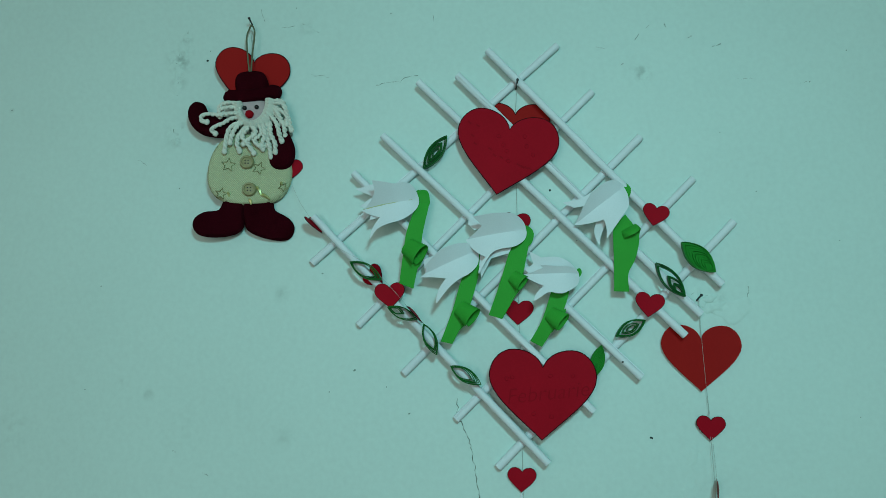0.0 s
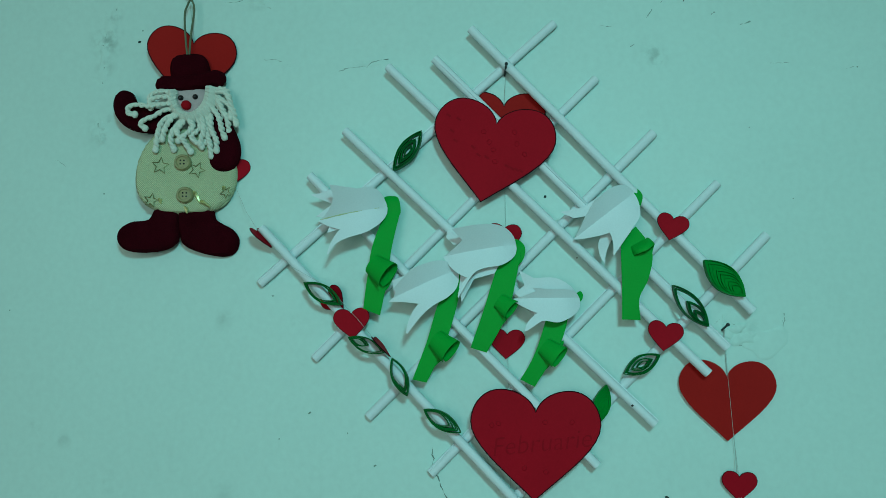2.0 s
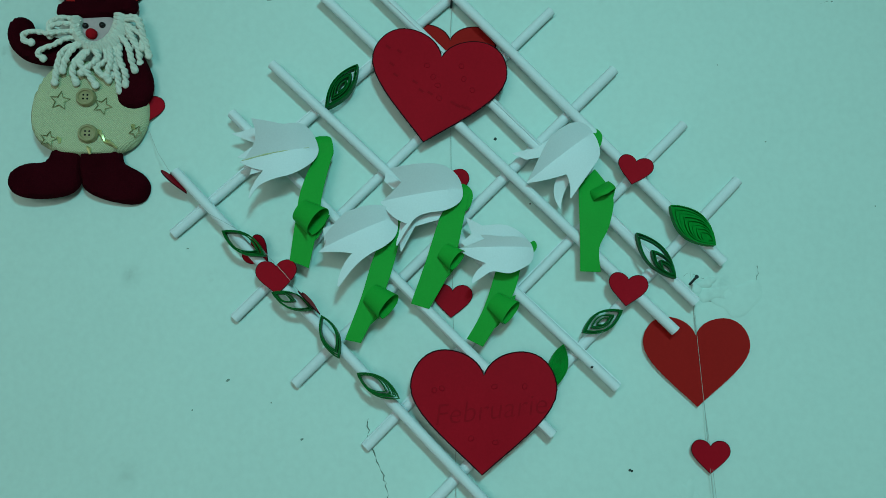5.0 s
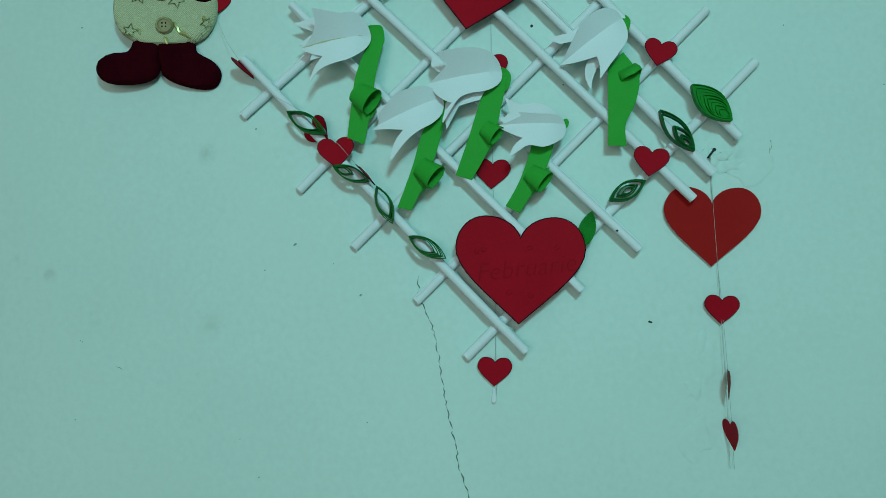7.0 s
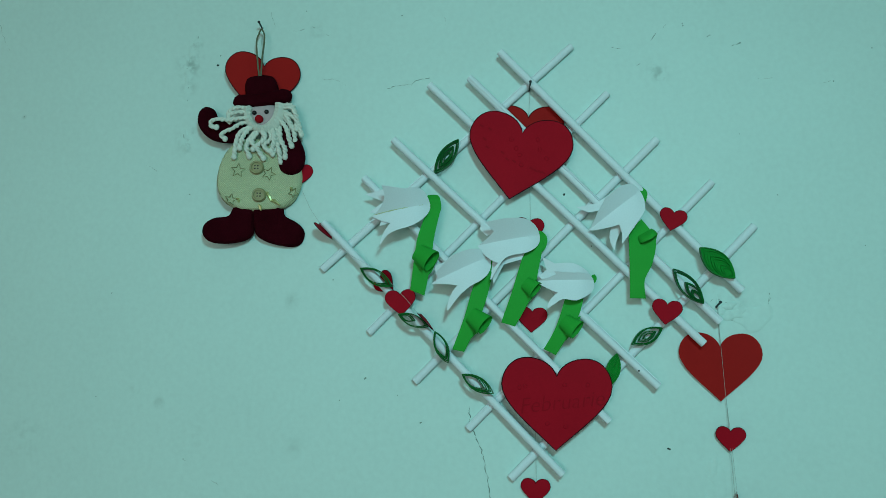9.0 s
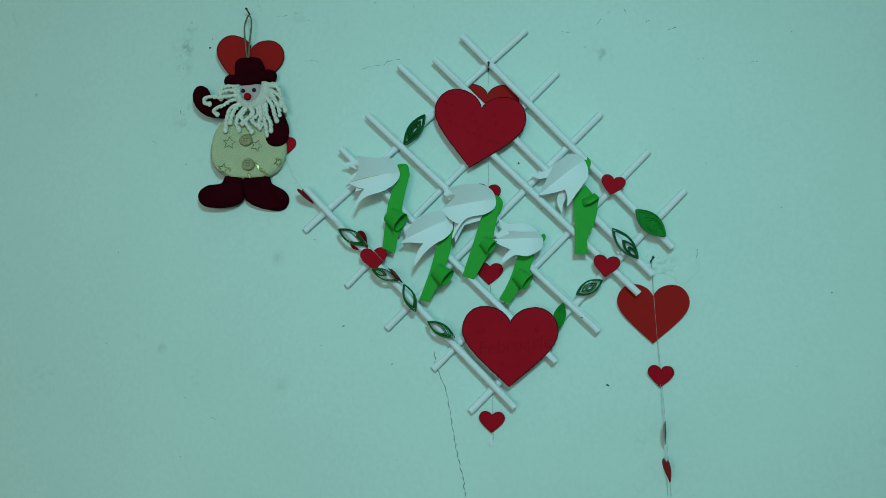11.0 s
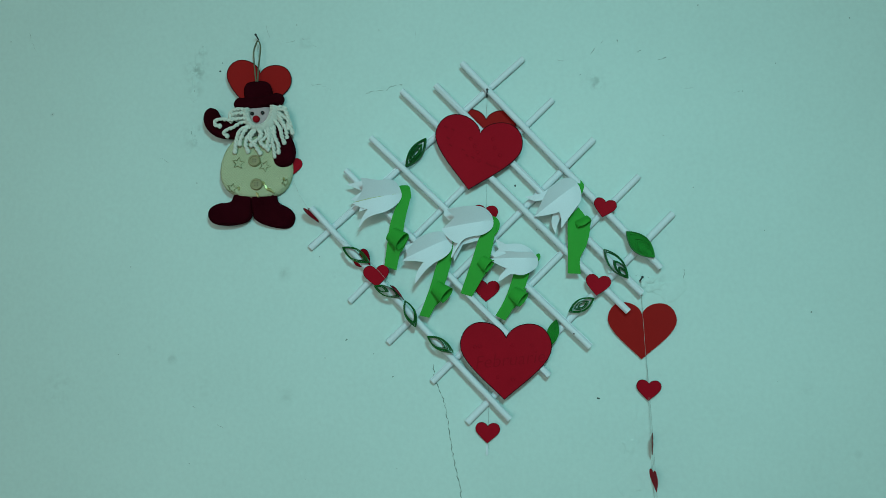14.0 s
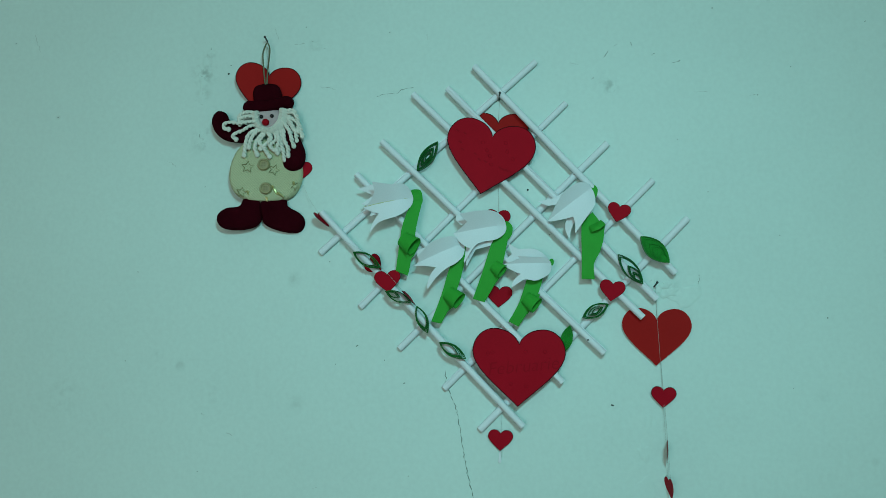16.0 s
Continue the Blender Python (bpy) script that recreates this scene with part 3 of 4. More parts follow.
flower(((0.0278, 1.6746), *smooth_loop(((0.0436, 1.6773), (0.0607, 1.6780), (0.0704, 1.6729), (0.0737, 1.6639), (0.0716, 1.6560), (0.0627, 1.6497), (0.0505, 1.6474), (0.0421, 1.6426), (0.0322, 1.6260)), 4, False), *arc((0.0317, 1.6270), (0.0323, 1.6349), (0.0382, 1.6407)), *arc((0.0382, 1.6407), (0.0285, 1.6438), (0.0207, 1.6567)), *arc((0.0207, 1.6567), (0.0326, 1.6645), (0.0366, 1.6694))),
       (0.0216, 1.6573), (0.0729, 1.6655),
       ((((0.0322, 1.6346), (0.0332, 1.6435), (0.0482, 1.6592), (0.0655, 1.6590), (0.0578, 1.6442), (0.0430, 1.6404), (0.0340, 1.6237)), (0.0308, 1.6445), (0.0704, 1.6589)), (((0.0237, 1.6772), (0.0326, 1.6715), (0.0360, 1.6684), (0.0285, 1.6655), (0.0227, 1.6717)), (0.0237, 1.6716), (0.0705, 1.6639))),
       ((0.0640, 1.6620), (0.0575, 1.6430), (0.0490, 1.6165), (0.0399, 1.5915)), ((0.0772, 1.6620), (0.0735, 1.6420), (0.0665, 1.6150), (0.0515, 1.5880)),
       ((0.0720, 1.6699), (0.0769, 1.6688), (0.0803, 1.6627), (0.0786, 1.6548), (0.0736, 1.6509), (0.0699, 1.6589)),
       ((0.0652, 1.6212), -38, 0.0120, 0.0058, ((0.0599, 1.6251), (0.0740, 1.6215), (0.0645, 1.6094), (0.0551, 1.5998), (0.0549, 1.6144))))
flower(((-0.0148, 1.6335), *smooth_loop(((-0.0009, 1.6471), (0.0148, 1.6529), (0.0256, 1.6527), (0.0314, 1.6457), (0.0308, 1.6349), (0.0244, 1.6271), (0.0146, 1.6213), (0.0057, 1.6136), (-0.0041, 1.6010)), 4, False), *arc((-0.0051, 1.6020), (-0.0040, 1.6147), (0.0038, 1.6224)), *arc((0.0038, 1.6224), (-0.0079, 1.6245), (-0.0192, 1.6242)), *arc((-0.0192, 1.6242), (-0.0108, 1.6305), (-0.0148, 1.6345))),
       (-0.0191, 1.6256), (0.0294, 1.6473),
       ((((-0.0163, 1.6402), (-0.0033, 1.6450), (0.0086, 1.6448), (0.0084, 1.6270), (0.0015, 1.6245), (-0.0150, 1.6262)), (-0.0193, 1.6258), (0.0283, 1.6446)),),
       ((0.0305, 1.6500), (0.0172, 1.6240), (0.0088, 1.5965), (-0.0019, 1.5690)), ((0.0358, 1.6490), (0.0300, 1.6200), (0.0212, 1.5930), (0.0082, 1.5668)),
       (),
       ((0.0206, 1.5932), -38, 0.0160, 0.0072, ((0.0103, 1.5943), (0.0317, 1.5922), (0.0190, 1.5826), (0.0092, 1.5740), (0.0063, 1.5856))))
flower(((0.0842, 1.6332), *smooth_loop(((0.0986, 1.6321), (0.1107, 1.6319), (0.1173, 1.6279), (0.1180, 1.6201), (0.1140, 1.6144), (0.1028, 1.6087), (0.0918, 1.6098), (0.0850, 1.6060), (0.0792, 1.6022)), 4, False), *arc((0.0787, 1.6031), (0.0793, 1.6099), (0.0876, 1.6152)), *arc((0.0876, 1.6152), (0.0767, 1.6196), (0.0690, 1.6256)), *arc((0.0690, 1.6256), (0.0817, 1.6284), (0.0895, 1.6322))),
       (0.0697, 1.6260), (0.1181, 1.6264),
       ((((0.0755, 1.6469), *smooth_loop(((0.0861, 1.6408), (0.1017, 1.6406), (0.1137, 1.6335), (0.1169, 1.6266)), 4, False), (0.1060, 1.6189), (0.0855, 1.6094), (0.0856, 1.6167), (0.0723, 1.6301), (0.0792, 1.6360)), (0.0748, 1.6340), (0.1169, 1.6286)),),
       ((0.0955, 1.6160), (0.0880, 1.5930), (0.0820, 1.5800), (0.0752, 1.5690)), ((0.1105, 1.6150), (0.1055, 1.5980), (0.0965, 1.5815), (0.0852, 1.5638)),
       ((0.1168, 1.6304), (0.1198, 1.6318), (0.1211, 1.6284), (0.1196, 1.6245), (0.1161, 1.6230), (0.1143, 1.6270)),
       ((0.0975, 1.5882), -38, 0.0145, 0.0066, ((0.0888, 1.5898), (0.1067, 1.5964), (0.1051, 1.5887), (0.0942, 1.5762), (0.0865, 1.5724))))
flower(((0.1217, 1.6810), *smooth_loop(((0.1288, 1.6943), (0.1427, 1.7045), (0.1544, 1.7063), (0.1609, 1.6982), (0.1619, 1.6852), (0.1552, 1.6740), (0.1492, 1.6657), (0.1416, 1.6550)), 4, False), *arc((0.1412, 1.6560), (0.1424, 1.6658), (0.1397, 1.6717)), *arc((0.1397, 1.6717), (0.1261, 1.6680), (0.1150, 1.6682)), *arc((0.1150, 1.6682), (0.1186, 1.6750), (0.1217, 1.6810))),
       (0.1159, 1.6693), (0.1593, 1.7021),
       ((((0.1059, 1.6894), (0.1226, 1.6921), (0.1326, 1.6990), (0.1472, 1.6977), (0.1369, 1.6778), (0.1182, 1.6731), (0.1234, 1.6851), (0.1156, 1.6842)), (0.1103, 1.6873), (0.1572, 1.7025)), ((*arc((0.1358, 1.6738), (0.1286, 1.6630), (0.1370, 1.6510)), *arc((0.1370, 1.6510), (0.1373, 1.6619), (0.1454, 1.6727)), (0.1455, 1.6737), (0.1408, 1.6788)), (0.1362, 1.6579), (0.1568, 1.6925))),
       ((0.1492, 1.6677), (0.1485, 1.6600), (0.1483, 1.6480), (0.1484, 1.6331), (0.1480, 1.6110)), ((0.1600, 1.6780), (0.1705, 1.6600), (0.1672, 1.6400), (0.1605, 1.6260), (0.1610, 1.6105)),
       ((0.1564, 1.7076), (0.1622, 1.7065), (0.1659, 1.7004), (0.1636, 1.6924), (0.1607, 1.6914), (0.1590, 1.6985)),
       ((0.1638, 1.6628), -62, 0.008, 0.0085, ((0.1555, 1.6633), (0.1625, 1.6711), (0.1729, 1.6650), (0.1695, 1.6522), (0.1588, 1.6474))))


# ---- felt doll ----
def disc(p, off, r, high, seg=16):
    bm = bmesh.new()
    prof = ((0, high), (0.7, high), (0.92, high * 0.85), (1, high * 0.5), (1, 0))
    rings = [[bm.verts.new(spot(p, off + h) + Vector((math.cos(a) * r * k, 0, math.sin(a) * r * k))) for a in (2 * math.pi * i / seg for i in range(seg))] for k, h in prof[1:]]
    bm.faces.new(rings[0])
    for p0, p1 in zip(rings, rings[1:]):
        for i in range(seg):
            bm.faces.new((p0[i], p0[(i + 1) % seg], p1[(i + 1) % seg], p1[i]))
    return bm


def ball(p, off, r):
    bm = bmesh.new()
    bmesh.ops.create_uvsphere(bm, u_segments=14, v_segments=10, radius=r, matrix=Matrix.Translation(spot(p, off)))
    return bm


def yarn(line, off, rng):
    """A thick strand of two twisted plies along the line, ending in a knot."""
    line = smooth_loop(line, 14, False)
    pts, dist = [], 0.0
    for i, p in enumerate(line):
        dist += (p - line[i - 1]).length if i else 0.0
        t = i / (len(line) - 1)
        pts.append((spot(p, off + 0.0020 * math.sin(math.pi * min(1, t * 1.1))), dist, t))
    ph, plies = rng.uniform(0, 6), []
    for turn in (0, math.pi):
        path = [q + Vector((math.cos(d * 780 + ph + turn), 0.7 * math.sin(d * 780 + ph + turn), math.sin(d * 780 + ph + turn) * 0.8)) * 0.00092 for q, d, t in pts]
        plies.append((tube(path, [0.00142 * (1 + 0.12 * math.sin(d * 900 + ph)) for q, d, t in pts], 7), 0))
    knot = bmesh.new()
    bmesh.ops.create_icosphere(knot, subdivisions=2, radius=0.0025, matrix=Matrix.Translation(pts[-1][0]) @ Matrix.Diagonal((1, 0.8, 1.15, 1)))
    for v in knot.verts:
        v.co += Vector((rng.uniform(-1, 1), rng.uniform(-1, 1), rng.uniform(-1, 1))) * 0.00018
    return merged(*plies, (knot, 0))


def star(p, r, turn):
    return [spot(q, 0.0092) for q in (Vector(p) + (r if i % 2 == 0 else r * 0.45) * Vector((math.sin(i * math.pi / 5 + turn), math.cos(i * math.pi / 5 + turn))) for i in range(10))]


rng = random.Random(11)
pieces = [
    (pad(smooth_loop(((-0.1816, 1.6971), (-0.1976, 1.6979), (-0.2033, 1.6890), (-0.2161, 1.6868), (-0.2243, 1.6811), (-0.2255, 1.6728), (-0.2193, 1.6656), (-0.2054, 1.6637), (-0.1906, 1.6658), (-0.1824, 1.6710), (-0.1801, 1.6794)), 5), 0.001, 0.0055, 0.004), 0),
    (pad(smooth_loop(((-0.1806, 1.6971), (-0.1801, 1.6794), (-0.1769, 1.6700), (-0.1647, 1.6639), (-0.1477, 1.6609), (-0.1387, 1.6641), (-0.1359, 1.6734), (-0.1411, 1.6818), (-0.1533, 1.6890), (-0.1576, 1.6973)), 5), 0.001, 0.0055, 0.004), 0),
    (pad(smooth_loop(((-0.2275, 1.7899), (-0.2328, 1.7844), (-0.2335, 1.7758), (-0.2291, 1.7662), (-0.2198, 1.7589), (-0.2061, 1.7564), (-0.1925, 1.7583), (-0.1889, 1.7717), (-0.2068, 1.7773), (-0.2155, 1.7804), (-0.2198, 1.7878)), 5), 0.001, 0.0055, 0.004), 0),
    (pad(smooth_loop(((-0.1778, 1.7600), (-0.1954, 1.7576), (-0.2076, 1.7457), (-0.2138, 1.7256), (-0.2112, 1.7078), (-0.1999, 1.6965), (-0.1759, 1.6925), (-0.1530, 1.6969), (-0.1422, 1.7080), (-0.1385, 1.7255), (-0.1440, 1.7435), (-0.1575, 1.7582)), 6), 0.002, 0.0062, 0.0045), 1),
    (pad(smooth_loop(((-0.1541, 1.7761), (-0.1436, 1.7640), (-0.1362, 1.7481), (-0.1359, 1.7364), (-0.1418, 1.7268), (-0.1508, 1.7257), (-0.1575, 1.7308), (-0.1582, 1.7403), (-0.1534, 1.7494), (-0.1568, 1.7653)), 5), 0.006, 0.0055, 0.004), 0),
    (pad(smooth_loop(((-0.1766, 1.7938), (-0.1882, 1.7903), (-0.1888, 1.7785), (-0.1825, 1.7700), (-0.1749, 1.7680), (-0.1674, 1.7714), (-0.1625, 1.7790), (-0.1638, 1.7908)), 5), 0.003, 0.006, 0.008), 2),
    (pad(smooth_loop(((-0.191, 1.803), (-0.1915, 1.811), (-0.189, 1.8165), (-0.184, 1.8188), (-0.175, 1.820), (-0.167, 1.8185), (-0.1632, 1.813), (-0.161, 1.804), (-0.163, 1.797), (-0.188, 1.795)), 5), 0.003, 0.0055, 0.004), 0),
    (pad(smooth_loop(((-0.1905, 1.8005), (-0.196, 1.800), (-0.2000, 1.7965), (-0.2008, 1.7915), (-0.1965, 1.7878), (-0.189, 1.7877), (-0.176, 1.7888), (-0.161, 1.7918), (-0.1525, 1.7932), (-0.1487, 1.7985), (-0.1505, 1.8042), (-0.157, 1.8062), (-0.162, 1.8045), (-0.175, 1.8015)), 5), 0.005, 0.0075, 0.004), 0),
    (ball((-0.1810, 1.7828), 0.0092, 0.0021), 4), (ball((-0.1702, 1.7838), 0.0092, 0.0021), 4), (ball((-0.1762, 1.7767), 0.0105, 0.0037), 5),
]
for p in ((-0.1773, 1.7319), (-0.1746, 1.7068)):
    pieces += [(disc(p, 0.0088, 0.0063, 0.0022, 24), 6), (tube([spot(Vector(p) + 0.0050 * Vector((math.cos(a), math.sin(a))), 0.0112) for a in (2 * math.pi * i / 24 for i in range(24))], 0.0010, 6, True), 6)]
    pieces += [(disc(Vector(p) + Vector((dx, dz)) * 0.0013, 0.0109, 0.0007, 0.0003, 8), 4) for dx in (-1, 1) for dz in (-1, 1)]
for p, r, turn in (((-0.1940, 1.7293), 0.0066, 0.1), ((-0.1669, 1.7265), 0.0062, 0.4), ((-0.1996, 1.7026), 0.0055, 0.2), ((-0.1449, 1.7094), 0.0045, 0.6)):
    pieces.append((tube(star(p, r, turn), 0.00036, 4, True), 9))
for a, b in (((-0.1679, 1.7076), (-0.1642, 1.7014)), ((-0.1642, 1.7014), (-0.1562, 1.6978)), ((-0.1751, 1.6982), (-0.1730, 1.6930)), ((-0.1942, 1.7042), (-0.1925, 1.7001)), ((-0.1633, 1.7030), (-0.1602, 1.6994)), ((-0.1475, 1.7141), (-0.1460, 1.7110)), ((-0.1695, 1.7097), (-0.1664, 1.7061))):
    pieces.append((tube([spot(a, 0.0090), spot(Vector(a).lerp(Vector(b), 0.5) + Vector((0.0006, 0.0008)), 0.0093), spot(b, 0.0086)], [0.0006, 0.0014, 0.0007], 5), 7))
COLLAR_IN = smooth_loop(((-0.1840, 1.7880), (-0.1835, 1.7800), (-0.1790, 1.7725), (-0.1720, 1.7708), (-0.1655, 1.7765), (-0.1628, 1.7840), (-0.1620, 1.7910)), 6, False)
COLLAR_OUT = smooth_loop(((-0.1895, 1.7850), (-0.1880, 1.7755), (-0.1812, 1.7668), (-0.1710, 1.7640), (-0.1600, 1.7690), (-0.1542, 1.7790), (-0.1540, 1.7895)), 6, False)
for k, (a, b) in enumerate(zip(COLLAR_IN, COLLAR_OUT)):  # wound loops of yarn round the face
    mid = a.lerp(b, 0.5)
    pieces.append((tube([spot(a, 0.0085), spot(a.lerp(b, 0.15), 0.0120), spot(mid, 0.0136 + 0.0006 * (k % 2)), spot(a.lerp(b, 0.85), 0.0122), spot(b, 0.0100)], [0.0008, 0.0013, 0.0015, 0.0014, 0.0012], 7), 3))
STRANDS = (
    ((-0.184, 1.785), (-0.193, 1.787), (-0.200, 1.785), (-0.203, 1.781), (-0.200, 1.777)),
    ((-0.184, 1.782), (-0.194, 1.782), (-0.202, 1.779), (-0.202, 1.774)),
    ((-0.184, 1.777), (-0.193, 1.776), (-0.202, 1.774), (-0.211, 1.775), (-0.217, 1.773), (-0.217, 1.769), (-0.213, 1.768)),
    ((-0.183, 1.774), (-0.192, 1.772), (-0.199, 1.767), (-0.206, 1.764), (-0.209, 1.761), (-0.206, 1.758)),
    ((-0.181, 1.770), (-0.191, 1.764), (-0.195, 1.754), (-0.197, 1.741)),
    ((-0.182, 1.768), (-0.187, 1.762), (-0.190, 1.755), (-0.192, 1.749)),
    ((-0.178, 1.766), (-0.184, 1.757), (-0.186, 1.749), (-0.184, 1.742)),
    ((-0.176, 1.765), (-0.181, 1.755), (-0.176, 1.748), (-0.171, 1.740)),
    ((-0.173, 1.765), (-0.169, 1.758), (-0.176, 1.751), (-0.180, 1.748)),
    ((-0.170, 1.765), (-0.172, 1.755), (-0.168, 1.748), (-0.161, 1.748)),
    ((-0.166, 1.765), (-0.164, 1.758), (-0.170, 1.751), (-0.163, 1.744)),
    ((-0.163, 1.766), (-0.161, 1.756), (-0.164, 1.746)),
    ((-0.160, 1.768), (-0.159, 1.755), (-0.157, 1.746), (-0.156, 1.737)),
    ((-0.157, 1.769), (-0.156, 1.758), (-0.152, 1.749), (-0.152, 1.741)),
    ((-0.156, 1.775), (-0.150, 1.766), (-0.148, 1.758), (-0.146, 1.751)),
    ((-0.154, 1.779), (-0.146, 1.769), (-0.144, 1.762), (-0.144, 1.757)),
    ((-0.153, 1.784), (-0.145, 1.778), (-0.141, 1.774), (-0.138, 1.762)),
    ((-0.153, 1.787), (-0.146, 1.786), (-0.142, 1.778), (-0.142, 1.767)),
    ((-0.157, 1.789), (-0.149, 1.790), (-0.145, 1.786), (-0.144, 1.780)),
    ((-0.153, 1.782), (-0.149, 1.775), (-0.147, 1.769)),
)
for k, line in enumerate(STRANDS):
    pieces.append((yarn(line, 0.0102 + 0.0013 * (k % 3), rng), 3))
cord = smooth_loop([spot(p, o) for p, o in (((-0.1778, 1.8129), 0.006), ((-0.1801, 1.8286), 0.006), ((-0.1823, 1.8506), 0.005), ((-0.1810, 1.8595), 0.004), ((-0.1780, 1.8640), 0.005), ((-0.1752, 1.8563), 0.005), ((-0.1766, 1.8342), 0.006), ((-0.1773, 1.8129), 0.006))], 6, False)
pieces.append((tube(cord, 0.0008, 6), 8))
doll = merged(*pieces)
EDGE_X, LEAN = (-0.1364, 1.6719)[0], 0.133  # one side hangs away from the wall
for v in doll.verts:
    v.co.y -= LEAN * max(0.0, EDGE_X - v.co.x)
solid("hanging_doll", doll, [FELT, WEAVE, SKIN, YARN, BEAD, NOSE, BUTTON, GOLD, CORD, GILT], *(-0.1800, 1.8618), 0.010, "flat felt doll with maroon hat, yarn beard and burlap body", "doll")


# ---- nails ----
def nail(p, q, label, out=0.014):
    a, b = spot(p, 0.0), spot(q, out)
    a = a + Vector((0, 0.012, 0))
    bm = merged((tube([a, b], 0.0008, 8), 0), (tube([b, b + (b - a).normalized() * 0.0007], 0.0013, 10), 0))
    solid("nail", bm, IRON, p[0], p[1], 0.0, label, "nail", "nails in the wall")


nail((-0.1820, 1.8692), (-0.1796, 1.8696), "dark iron nail in the wall holding the doll's cord")
nail((0.0669, 1.7979), (0.0684, 1.8013), "dark iron nail in the wall holding the lattice", 0.019)
nail((0.2210, 1.6009), (0.2219, 1.6068), "bent dark iron nail in chipped plaster")


# ---- wear on the wall ----
def jagged(pts, rng, wild=0.0012):
    """A line through the points, broken into small uneven steps."""
    out = []
    for a, b in zip(pts, pts[1:]):
        a, b = Vector(a), Vector(b)
        n = max(2, int((b - a).length / 0.0022))
        out += [spot(a.lerp(b, i / n) + Vector((rng.uniform(-wild, wild), rng.uniform(-wild, wild) * 0.5)), 0.0) for i in range(n)]
    return out + [spot(pts[-1], 0.0)]


rng = random.Random(8)
for pts, r, wild in ((((0.0122, 1.5197), (0.0109, 1.5074), (0.0162, 1.4971), (0.0227, 1.4795), (0.0274, 1.4542), (0.0301, 1.4340), (0.0353, 1.4098), (0.0399, 1.3838), (0.0478, 1.3604), (0.0548, 1.3304)), 0.00042, 0.0010),
                     (((-0.0612, 1.8068), (-0.0509, 1.8090), (-0.0401, 1.8093), (-0.0323, 1.8134), (-0.0227, 1.8150)), 0.00045, 0.0012),
                     (((0.2650, 1.6108), (0.2653, 1.6029), (0.2601, 1.5944), (0.2543, 1.5859)), 0.0003, 0.001),
                     (((0.2293, 1.6076), (0.2371, 1.6047), (0.2427, 1.6064), (0.2448, 1.6018), (0.2357, 1.5962)), 0.0003, 0.001),
                     (((0.2290, 1.6080), (0.2330, 1.6070), (0.2380, 1.6060), (0.2370, 1.6030), (0.2320, 1.6020), (0.2290, 1.5980)), 0.00040, 0.0008),
                     (((0.2260, 1.5960), (0.2300, 1.5930), (0.2360, 1.5920)), 0.00040, 0.0006), (((0.2660, 1.6150), (0.2655, 1.6080), (0.2640, 1.6020), (0.2620, 1.5960), (0.2570, 1.5890), (0.2530, 1.5830)), 0.00048, 0.0008),
                     (((0.2160, 1.6080), (0.2200, 1.6110), (0.2250, 1.6100)), 0.00022, 0.0006),
                     (((-0.4447, 1.8899), (-0.4399, 1.8736), (-0.4319, 1.8586)), 0.00018, 0.0008),
                     (((-0.1723, 1.8858), (-0.1709, 1.8782), (-0.1682, 1.8705)), 0.0002, 0.0008), (((-0.2880, 1.7402), (-0.2830, 1.7388), (-0.2778, 1.7344)), 0.0002, 0.0006),
                     (((-0.2152, 1.4564), (-0.2085, 1.4525)), 0.0002, 0.0006), (((0.2668, 1.8035), (0.2810, 1.8038)), 0.00018, 0.0008), (((0.1421, 1.8374), (0.1497, 1.8360)), 0.0002, 0.0006),
                     (((-0.0084, 1.8731), (-0.0078, 1.8644)), 0.0004, 0.0003), (((-0.1241, 1.4004), (-0.1189, 1.4027)), 0.00035, 0.0003),
                     (((-0.1542, 1.8662), (-0.1476, 1.8654), (-0.1401, 1.8672)), 0.00025, 0.0008), (((-0.1337, 1.8691), (-0.1306, 1.8680), (-0.1275, 1.8642), (-0.1220, 1.8630), (-0.1170, 1.8597)), 0.0004, 0.001),
                     (((-0.1231, 1.8189), (-0.1196, 1.8173), (-0.1127, 1.8171), (-0.1058, 1.8149), (-0.1003, 1.8107)), 0.00025, 0.001),
                     (((-0.2419, 1.8649), (-0.2446, 1.8577), (-0.2435, 1.8545)), 0.0004, 0.0012), (((-0.2489, 1.8505), (-0.2477, 1.8453), (-0.2519, 1.8381)), 0.0003, 0.0012), (((-0.2528, 1.8340), (-0.2495, 1.8288), (-0.2496, 1.8200)), 0.0004, 0.0012), (((-0.2503, 1.8144), (-0.2525, 1.8062), (-0.2513, 1.8011)), 0.0003, 0.001), (((-0.2539, 1.7697), (-0.2516, 1.7636), (-0.2478, 1.7574)), 0.0004, 0.0012),
                     (((0.1757, 1.8421), (0.1792, 1.8465), (0.1807, 1.8490)), 0.0006, 0.0006), (((0.1875, 1.8543), (0.1900, 1.8567)), 0.0004, 0.0004), (((0.2042, 1.8577), (0.2050, 1.8547)), 0.0006, 0.0004), (((0.2250, 1.8435), (0.2275, 1.8454)), 0.0005, 0.0004),
                     (((0.2465, 1.8349), (0.2498, 1.8353), (0.2540, 1.8371)), 0.0007, 0.0005), (((0.2692, 1.8027), (0.2728, 1.8031)), 0.0004, 0.0003), (((0.3218, 1.7978), (0.3255, 1.7982), (0.3287, 1.7996)), 0.0004, 0.0005), (((0.1631, 1.8196), (0.1665, 1.8215)), 0.0003, 0.0005)):
    line = jagged(pts, rng, wild)
    dash = (0.05, 0.9, 1.3, 1.0, 0.05, 1.1, 0.8) if len(pts) > 8 else (0.05, 0.05, 0.4, 0.8, 1.1)
